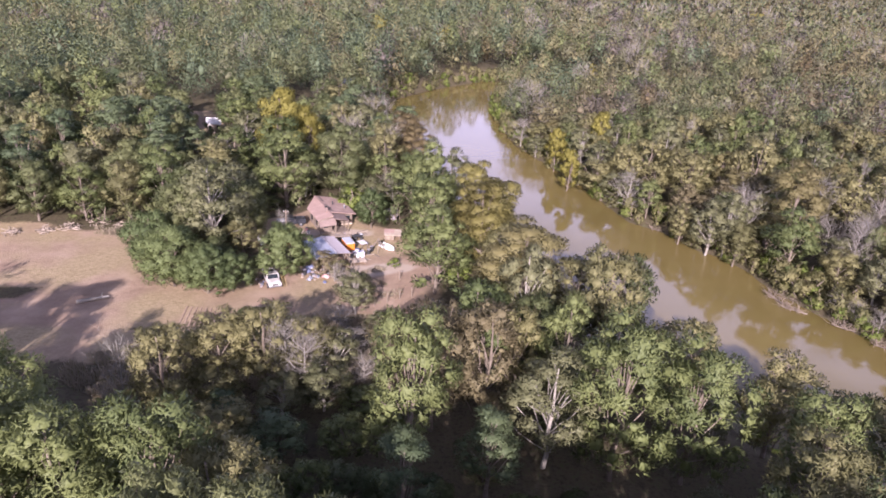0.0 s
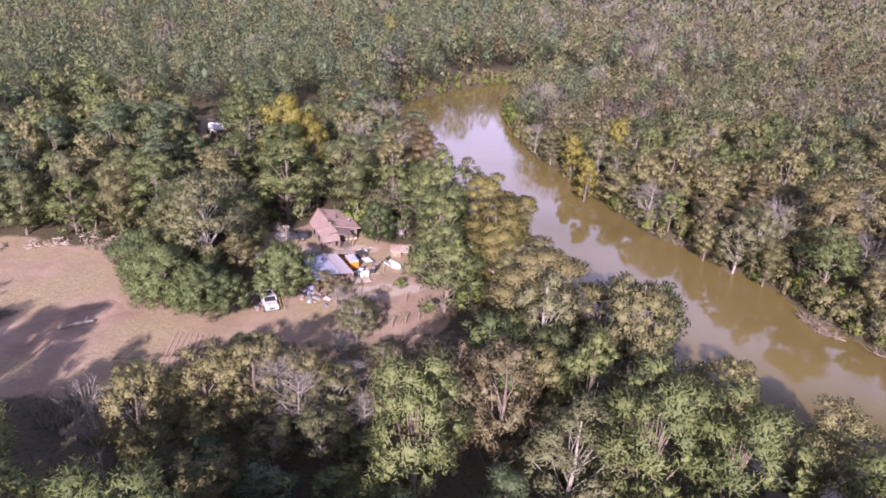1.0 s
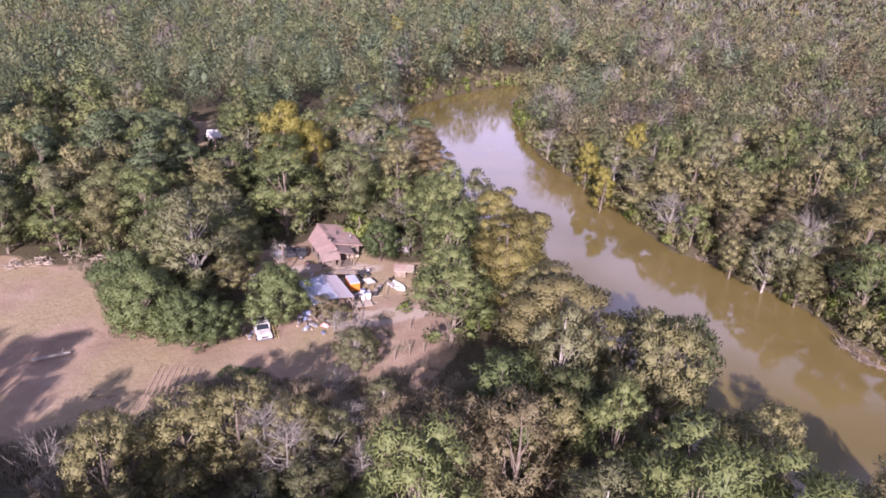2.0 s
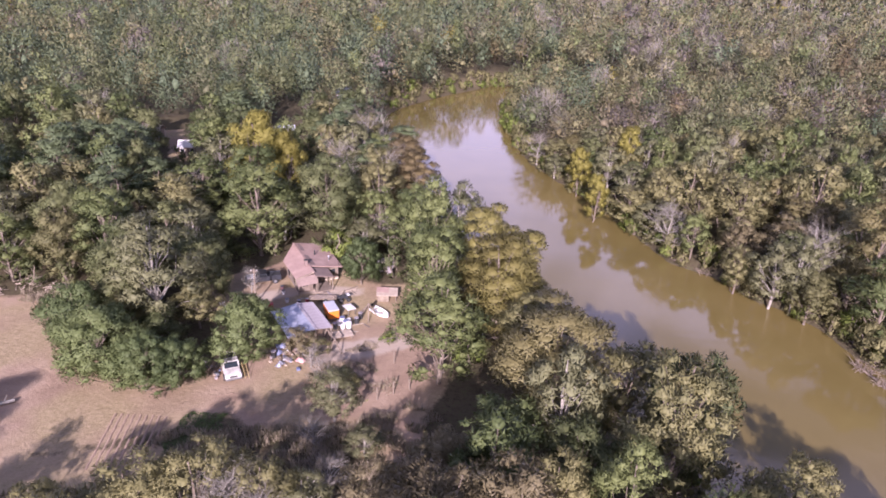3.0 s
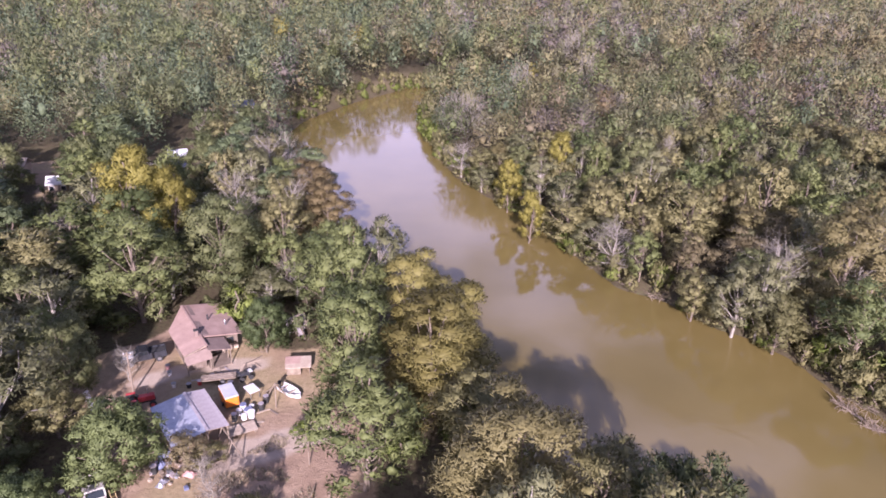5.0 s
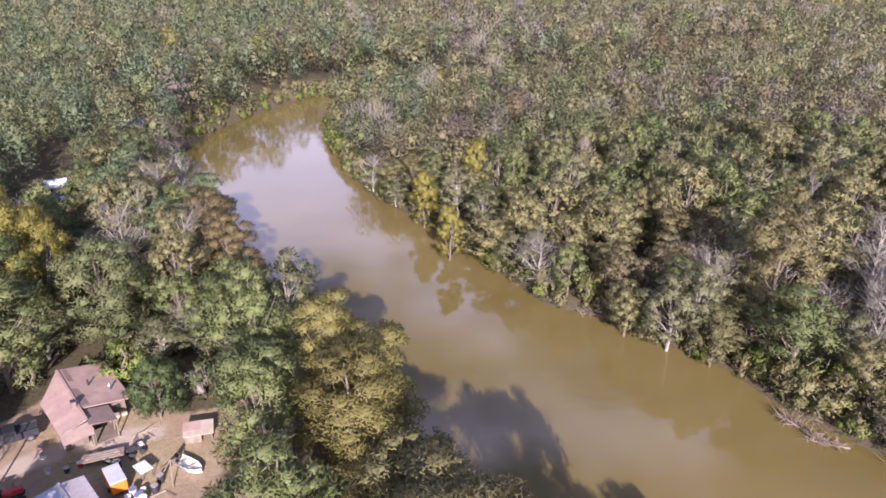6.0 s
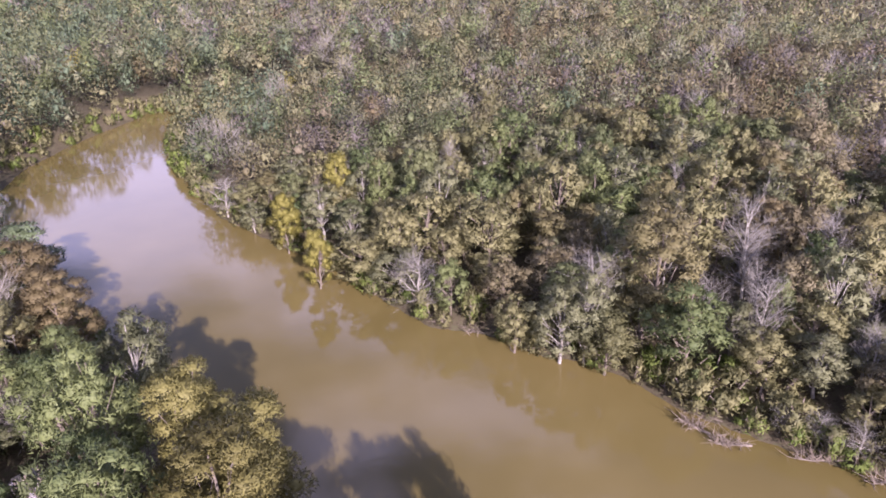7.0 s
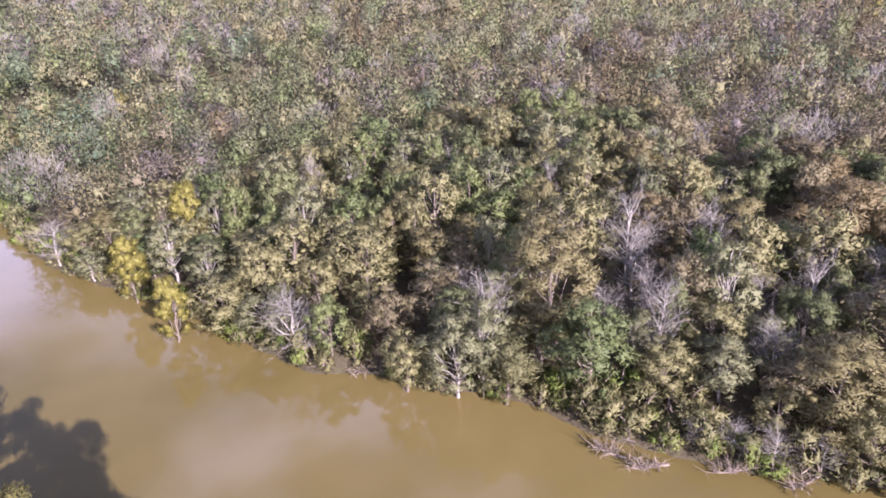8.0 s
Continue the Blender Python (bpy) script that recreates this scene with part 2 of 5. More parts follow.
def ground_material():
    m = material("earth", (0.1, 0.07, 0.04), 0.95)
    b = m.node_tree.nodes["Principled BSDF"]
    b.inputs["Specular IOR Level"].default_value = 0.1
    geo = node(m, "ShaderNodeNewGeometry")
    n1 = node(m, "ShaderNodeTexNoise", Scale=0.25, Detail=6.0, Roughness=0.65)
    n2 = node(m, "ShaderNodeTexNoise", Scale=2.2, Detail=5.0, Roughness=0.75)
    n3 = node(m, "ShaderNodeTexNoise", Scale=0.09, Detail=3.0)
    for n in (n1, n2, n3):
        link(m, geo.outputs["Position"], n.inputs["Vector"])
    litter = ramp_node(m, [(0.35, (0.05, 0.042, 0.025)), (0.5, (0.10, 0.08, 0.05)), (0.68, (0.085, 0.095, 0.04))])
    dirt = ramp_node(m, [(0.3, (0.23, 0.16, 0.113)), (0.5, (0.31, 0.223, 0.156)), (0.7, (0.385, 0.287, 0.207))])
    grass = ramp_node(m, [(0.3, (0.23, 0.18, 0.098)), (0.7, (0.39, 0.305, 0.19))])
    link(m, n2.outputs["Fac"], litter.inputs["Fac"])
    link(m, n2.outputs["Fac"], grass.inputs["Fac"])
    link(m, n1.outputs["Fac"], dirt.inputs["Fac"])
    patch = ramp_node(m, [(0.44, (0, 0, 0)), (0.6, (1, 1, 1))])
    link(m, n3.outputs["Fac"], patch.inputs["Fac"])
    bare = node(m, "ShaderNodeMixRGB")
    link(m, patch.outputs["Color"], bare.inputs["Fac"])
    link(m, dirt.outputs["Color"], bare.inputs["Color1"])
    link(m, grass.outputs["Color"], bare.inputs["Color2"])
    open_at = node(m, "ShaderNodeAttribute")
    open_at.attribute_name = "open"
    edge = m.node_tree.nodes.new("ShaderNodeMath")
    edge.operation = "MULTIPLY_ADD"
    edge.inputs[1].default_value = 0.5
    link(m, n2.outputs["Fac"], edge.inputs[0])
    link(m, open_at.outputs["Fac"], edge.inputs[2])
    cut = ramp_node(m, [(0.55, (0, 0, 0)), (0.85, (1, 1, 1))])
    link(m, edge.outputs[0], cut.inputs["Fac"])
    all_ = node(m, "ShaderNodeMixRGB")
    link(m, cut.outputs["Color"], all_.inputs["Fac"])
    link(m, litter.outputs["Color"], all_.inputs["Color1"])
    sand_at = node(m, "ShaderNodeAttribute")
    sand_at.attribute_name = "sand"
    worn = m.node_tree.nodes.new("ShaderNodeMath")
    worn.operation = "MULTIPLY_ADD"
    worn.inputs[1].default_value = 0.6
    link(m, n2.outputs["Fac"], worn.inputs[0])
    link(m, sand_at.outputs["Fac"], worn.inputs[2])
    thin = ramp_node(m, [(0.45, (0, 0, 0)), (1.0, (1, 1, 1))])
    link(m, worn.outputs[0], thin.inputs["Fac"])
    pale = node(m, "ShaderNodeMixRGB", Color2=(0.41, 0.335, 0.265, 1))
    link(m, thin.outputs["Color"], pale.inputs["Fac"])
    link(m, bare.outputs["Color"], pale.inputs["Color1"])
    link(m, pale.outputs["Color"], all_.inputs["Color2"])
    link(m, all_.outputs["Color"], b.inputs["Base Color"])
    bp = node(m, "ShaderNodeBump", Strength=0.6, Distance=0.25)
    link(m, n2.outputs["Fac"], bp.inputs["Height"])
    link(m, bp.outputs["Normal"], b.inputs["Normal"])
    return m


def build_ground():
    me, v = flat_mesh("ground", axis(-100, 130, 1.2, 4500), axis(-10, 310, 1.2, 4500), ground_height)
    at = me.attributes.new("open", "FLOAT", "POINT")
    at.data.foreach_set("value", cleared(v[:, 0], v[:, 1]).astype(np.float32))
    at = me.attributes.new("sand", "FLOAT", "POINT")
    at.data.foreach_set("value", cleared(v[:, 0], v[:, 1], SAND).astype(np.float32))
    me.materials.append(ground_material())
    tagged(new("ground", me), "forest floor with leaf litter and open sandy ground", "ground", kind="structure")
    # the river's surface
    m = material("muddy_water", (0.17, 0.115, 0.045), 0.06)
    b = m.node_tree.nodes["Principled BSDF"]
    b.inputs["IOR"].default_value = 1.34
    geo = node(m, "ShaderNodeNewGeometry")
    n1 = node(m, "ShaderNodeTexNoise", Scale=0.035, Detail=4.0)
    r = ramp_node(m, [(0.35, (0.115, 0.088, 0.027)), (0.65, (0.155, 0.119, 0.042))])
    n2 = node(m, "ShaderNodeTexNoise", Scale=0.8, Detail=3.0)
    for n in (n1, n2):
        link(m, geo.outputs["Position"], n.inputs["Vector"])
    link(m, n1.outputs["Fac"], r.inputs["Fac"])
    link(m, r.outputs["Color"], b.inputs["Base Color"])
    bp = node(m, "ShaderNodeBump", Strength=0.03, Distance=0.2)
    link(m, n2.outputs["Fac"], bp.inputs["Height"])
    link(m, bp.outputs["Normal"], b.inputs["Normal"])
    me, _ = flat_mesh("river_water", np.arange(-40, 460, 20.0), np.arange(-420, 360, 20.0), lambda x, y: x * 0.0)
    me.materials.append(m)
    tagged(new("river_water", me), "calm muddy brown river reflecting sky and trees", "water", kind="structure")


build_ground()


# ---- trees ----
class Shape:
    """Vertices and faces gathered for one mesh."""

    def __init__(self):
        self.v, self.f, self.n, self.nrm, self.soft = [], [], 0, [], False

    def add(self, v, f, nrm=None):
        """nrm: soft normals of leaves, that follow the clump they sit on."""
        v = np.asarray(v, float)
        self.v.append(v)
        self.nrm.append(np.zeros_like(v) if nrm is None else nrm)
        self.soft = self.soft or nrm is not None
        self.f.extend([tuple(int(i) + self.n for i in face) for face in f])
        self.n += len(v)

    def tube(self, p, r, sides=5):
        """A tapered limb along the points p with the radii r."""
        p = np.asarray(p, float)
        rings = []
        for i in range(len(p)):
            d = p[min(i + 1, len(p) - 1)] - p[max(i - 1, 0)]
            d = d / (np.linalg.norm(d) + 1e-9)
            a = np.cross(d, (0.3, 0.9, 0.2) if abs(d[2]) > 0.8 else (0, 0, 1))
            a /= np.linalg.norm(a) + 1e-9
            b = np.cross(d, a)
            w = np.arange(sides) * 2 * math.pi / sides
            rings.append(p[i] + r[i] * (np.cos(w)[:, None] * a + np.sin(w)[:, None] * b))
        f = [(i * sides + k, i * sides + (k + 1) % sides, (i + 1) * sides + (k + 1) % sides, (i + 1) * sides + k) for i in range(len(p) - 1) for k in range(sides)]
        self.add(np.concatenate(rings), f)

    def mesh(self, name, mat):
        me = bpy.data.meshes.new(name)
        me.from_pydata(np.concatenate(self.v).tolist(), [], self.f)
        me.materials.append(mat)
        if self.soft:
            me.polygons.foreach_set("use_smooth", np.ones(len(me.polygons), bool))
            me.normals_split_custom_set_from_vertices(np.concatenate(self.nrm).tolist())
        return me


def facing(v, way):
    """Winds the triangles v so that each one faces its own way."""
    t = v.reshape(-1, 3, 3)
    away = np.einsum("ij,ij->i", np.cross(t[:, 1] - t[:, 0], t[:, 2] - t[:, 0]), way) < 0
    t[away] = t[away][:, ::-1]
    return t.reshape(-1, 3)


def leaves(rng, centres, radii, flat, per, size):
    """Small leaf sprays on the outside of many clumps: one triangle a spray."""
    pts, nrm = [], []
    mid = np.array([0, 0, centres[:, 2].mean()])
    reach = np.abs(centres - mid).max(axis=0) + 0.01
    for c, r in zip(centres, radii):
        k = max(4, int(per * r * r))
        d = rng.normal(size=(k, 3))
        d[:, 2] += 0.35
        d /= np.linalg.norm(d, axis=1)[:, None]
        out = (c - mid) / reach
        d = d[(d @ out) > -0.28 * np.linalg.norm(out) - 0.05]
        k = len(d)
        q = d * r * rng.uniform(0.6, 1.15, (k, 1))
        q[:, 2] *= flat
        pts.append(c + q), nrm.append(d)
    p, n = np.concatenate(pts), np.concatenate(nrm)
    base = n
    n = n + rng.normal(size=n.shape) * 0.6
    n /= np.linalg.norm(n, axis=1)[:, None]
    a = 0.5 * base + np.array([0, 0, 0.25]) + rng.normal(size=n.shape) * 0.6
    a /= np.linalg.norm(a, axis=1)[:, None] + 1e-9
    b = np.cross(n, a)
    b /= np.linalg.norm(b, axis=1)[:, None] + 1e-9
    s = size * rng.uniform(0.6, 1.4, (len(p), 1))
    v = np.stack([p + a * s * 1.35, p - a * s * 0.6 + b * s * 0.3, p - a * s * 0.5 - b * s * 0.28], 1).reshape(-1, 3)
    soft = 0.22 * n + 0.75 * base + 0.55 * (p - mid) / reach
    soft /= np.linalg.norm(soft, axis=1)[:, None]
    return facing(v, soft), np.arange(len(v)).reshape(-1, 3), np.repeat(soft, 3, axis=0)


def wander(rng, p, q, n, amount):
    t = np.linspace(0, 1, n)[:, None]
    pts = np.asarray(p) * (1 - t) + np.asarray(q) * t
    pts[1:-1] += rng.normal(size=(n - 2, 3)) * amount
    return pts


def crown_clumps(rng, kind, h, r):
    """Centres and radii of the leaf clumps of a crown, for a tree h high with crown radius r."""
    cs, rs = [], []
    if kind in ("oak", "green", "olive", "grey", "yellow", "brown", "cedar", "shrub", "thicket", "sapling"):
        low = {"shrub": -0.1, "thicket": -0.15, "sapling": -0.1}.get(kind, 0.03)
        head = min(0.5 * h, 1.35 * r)
        zc, hz = h * (1 + low) / 2, h * (1 - low) / 2
        n = {"cedar": 120, "oak": 68, "shrub": 12, "thicket": 14, "sapling": 14}.get(kind, 60)
        for i in range(n):
            d = rng.normal(size=3)
            d /= np.linalg.norm(d)
            if d[2] < -0.85:
                d[2] *= -1
            k = rng.uniform(0.5, 0.95)
            if low > 0 and kind != "cedar" and i % 5 < 3:
                # the head: nearly as high as wide
                cs.append((d[0] * r * k, d[1] * r * k, h - head + d[2] * head * k))
            else:
                wide = 0.95 - 0.25 * max(0, d[2])
                if kind == "cedar":
                    # several uneven peaks
                    wide *= 0.95 + 0.3 * math.sin(3 * math.atan2(d[1], d[0]) + 1.1) * (1 - abs(d[2]))
                    k *= 1.0 + 0.16 * math.sin(5 * d[0] * r) * math.cos(4 * d[1] * r)
                cs.append((d[0] * r * k * wide, d[1] * r * k * wide, zc + d[2] * hz * k))
            rs.append(r * rng.uniform(0.12, 0.24 if kind == "cedar" else 0.33) * (1.7 if kind in ("shrub", "thicket", "sapling") else 1))
    elif kind == "pine":
        for i in range(34):
            u = rng.uniform(0, 1)
            z = h * (0.40 + 0.58 * u)
            w = r * (1.05 - 0.75 * u ** 1.5) * rng.uniform(0.25, 1.0)
            a = rng.uniform(0, 2 * math.pi)
            cs.append((math.cos(a) * w, math.sin(a) * w, z)), rs.append(r * rng.uniform(0.22, 0.38))
    elif kind in ("cypress", "rust", "gold"):
        for i in range(46):
            u = (i + rng.uniform()) / 46
            z = h * (0.10 + 0.88 * u)
            w = r * (1.0 - 0.45 * u ** 2.2) * rng.uniform(0.35, 1.0)
            a = i * 2.4 + rng.normal() * 0.4
            cs.append((math.cos(a) * w, math.sin(a) * w, z)), rs.append(r * rng.uniform(0.24, 0.42))
    return np.array(cs), np.array(rs)


FLAT = {"pine": 0.6, "cypress": 0.62, "rust": 0.62, "gold": 0.62, "cedar": 0.9, "grey": 0.75}
DENSE = {"oak": 56, "green": 54, "olive": 48, "grey": 58, "yellow": 84, "brown": 50, "cedar": 60, "pine": 66, "cypress": 74, "rust": 70, "gold": 74, "shrub": 46, "thicket": 40, "sapling": 42}
G = (1 + 5 ** 0.5) / 2
LUMP_V = np.array([(-1, G, 0), (1, G, 0), (-1, -G, 0), (1, -G, 0), (0, -1, G), (0, 1, G), (0, -1, -G), (0, 1, -G), (G, 0, -1), (G, 0, 1), (-G, 0, -1), (-G, 0, 1)]) / math.hypot(1, G)
LUMP_F = [(0, 11, 5), (0, 5, 1), (0, 1, 7), (0, 7, 10), (0, 10, 11), (1, 5, 9), (5, 11, 4), (11, 10, 2), (10, 7, 6), (7, 1, 8), (3, 9, 4), (3, 4, 2), (3, 2, 6), (3, 6, 8), (3, 8, 9), (4, 9, 5), (2, 4, 11), (6, 2, 10), (8, 6, 7), (9, 8, 1)]


def tree_meshes(kind, h, r, seed, leaf):
    """Trunk-and-limb mesh and crown mesh of one tree."""
    rng = np.random.default_rng(seed)
    wood, crown = Shape(), Shape()
    top = np.array([rng.normal() * 0.4, rng.normal() * 0.4, h * 0.9])
    base = max(0.10, 0.014 * h)
    path = wander(rng, (0, 0, -0.5), top, 6, 0.14)
    if kind == "bare":
        wood.tube(path, np.linspace(base * 0.85, 0.03, 6), 6)
        twig = []
        for i in range(24):
            u = rng.uniform(0.2, 0.95)
            s = path[0] * (1 - u) + path[-1] * u
            a, up = rng.uniform(0, 6.283), rng.uniform(0.6, 1.5)
            e = s + np.array([math.cos(a), math.sin(a), up]) * r * (1.05 - 0.55 * u) * rng.uniform(0.6, 1.0)
            lp = wander(rng, s, e, 4, 0.18)
            wood.tube(lp, np.linspace(0.085 * (1.2 - u) + 0.02, 0.022, 4), 3)
            for j in range(9):
                w = rng.uniform(0.2, 1.0)
                s2 = lp[0] * (1 - w) + lp[-1] * w
                e2 = s2 + (e - s) * 0.22 + rng.normal(size=3) * r * 0.22 + np.array([0, 0, r * 0.12])
                twig.append((s2, e2, 0.026))
                for _ in range(6):
                    x = rng.uniform(0.3, 1.0)
                    s3 = s2 * (1 - x) + e2 * x
                    twig.append((s3, s3 + (e2 - s2) * 0.3 + rng.normal(size=3) * r * 0.13, 0.018))
        for s, e, w in twig:
            o = rng.normal(size=3)
            o = o / np.linalg.norm(o) * w
            crown.add([s - o, s + o, e], [(0, 1, 2)])
        return wood.mesh("trunk", PALE_BARK), crown.mesh("crown", LEAF["twig"])
    wood.tube(path, np.linspace(base * 1.25, 0.05, 6), 6)
    cs, rs = crown_clumps(rng, kind, h, r)
    for c in cs[:: 3 if kind != "grey" else 2]:
        u = np.clip((c[2] / h) * 0.75 - 0.08, 0.06, 0.9)
        s = path[0] * (1 - u) + path[-1] * u
        wood.tube(wander(rng, s, c, 4, 0.2), np.linspace(base * 0.42 * (1.15 - u), 0.03, 4), 3)
    flat = FLAT.get(kind, 0.85)
    mid = np.array([0, 0, cs[:, 2].mean()])
    reach = np.abs(cs - mid).max(axis=0) + 0.01
    for c, k in zip(cs, rs):
        solid = 0.42 if kind in ("grey", "brown") or leaf > 0.24 else 0.48
        v = c + LUMP_V * k * np.array([solid, solid, solid * flat]) * rng.uniform(0.7, 1.15, (12, 1))
        soft = 0.75 * LUMP_V + 0.55 * (v - mid) / reach
        crown.add(v, LUMP_F, soft / np.linalg.norm(soft, axis=1)[:, None])
    crown.add(*leaves(rng, cs, rs, flat, 1.15 * DENSE[kind] * (0.34 / leaf) ** 2, leaf))
    return wood.mesh("trunk", PALE_BARK if kind in ("grey",) else BARK), crown.mesh("crown", LEAF[{"shrub": "lime", "thicket": "olive", "sapling": "oak"}.get(kind, kind)])


LABEL = {
    "oak": "dark green broad-crowned oak tree beside the clearing",
    "green": "bright green leafy riverside tree with full crown",
    "pine": "tall pine tree with tufted green needle crown",
    "olive": "olive green deciduous tree turning in autumn",
    "grey": "grey-green mossy tree with thin autumn leaves",
    "cypress": "rust and olive bald cypress tree by the river",
    "rust": "rust-brown bald cypress tree in autumn colour",
    "gold": "golden olive bald cypress tree beside the river",
    "brown": "brown-leaved autumn tree with thinning crown",
    "yellow": "bright yellow autumn tree among green ones",
    "cedar": "dense dark green evergreen tree reaching the ground",
    "shrub": "low green shrub at the edge of the trees",
    "sapling": "young dark green sapling in the undergrowth",
    "thicket": "tangled olive thicket hanging over the river bank",
    "bare": "leafless pale grey tree with fine twigs",
}
PROTO = {}


def prototype(kind, i, leaf):
    """Trunk and crown of one kind of tree, built once and shared."""
    if (kind, i, leaf) not in PROTO:
        h, r = {"oak": (14, 5), "pine": (18, 3.6), "cypress": (16, 4.2), "rust": (16, 4.2), "gold": (16, 4.2), "cedar": (9, 4.5), "bare": (13, 4), "shrub": (2.6, 1.6), "thicket": (2.6, 1.6), "sapling": (3.6, 1.7)}.get(kind, (13, 3.8))
        PROTO[kind, i, leaf] = (*tree_meshes(kind, h, r, 100 + 17 * i + sum(map(ord, kind)), leaf), h, r)
    return PROTO[kind, i, leaf]


NAME = {"green": "water_oak_tree", "olive": "elm_tree", "grey": "mossy_tree", "brown": "hickory_tree", "yellow": "maple_tree", "bare": "bare_tree", "cedar": "evergreen_tree", "oak": "oak_tree", "pine": "pine_tree", "cypress": "cypress_tree", "rust": "cypress_tree", "gold": "cypress_tree", "shrub": "shrub", "thicket": "thicket", "sapling": "sapling"}


def plant(kind, x, y, top, r, i=0, turn=0.0, leaf=0.42):
    """A tree at (x, y) whose top is at the height top, with the crown radius r."""
    wood, crown, h0, r0 = prototype(kind, i, leaf)
    z = max(float(ground_height(np.array([x]), np.array([y]))[0]), -0.3)
    ob = new(NAME.get(kind, "leafy_tree"))
    tagged(ob, LABEL[kind], "shrub" if kind in ("shrub", "thicket") else "sapling" if kind == "sapling" else "tree", "shrubs along the banks" if kind in ("shrub", "thicket") else "undergrowth" if kind == "sapling" else "riverside trees")
    ob.empty_display_size = 0.5
    for part_name, me in (("trunk", wood), ("crown", crown)):
        c = new(part_name, me)
        c.parent = ob
    ob.matrix_basis = pose(x, y, z, 0, 0, turn) @ Matrix.Diagonal((r / r0, r / r0, (top - z) / h0, 1))
    return ob


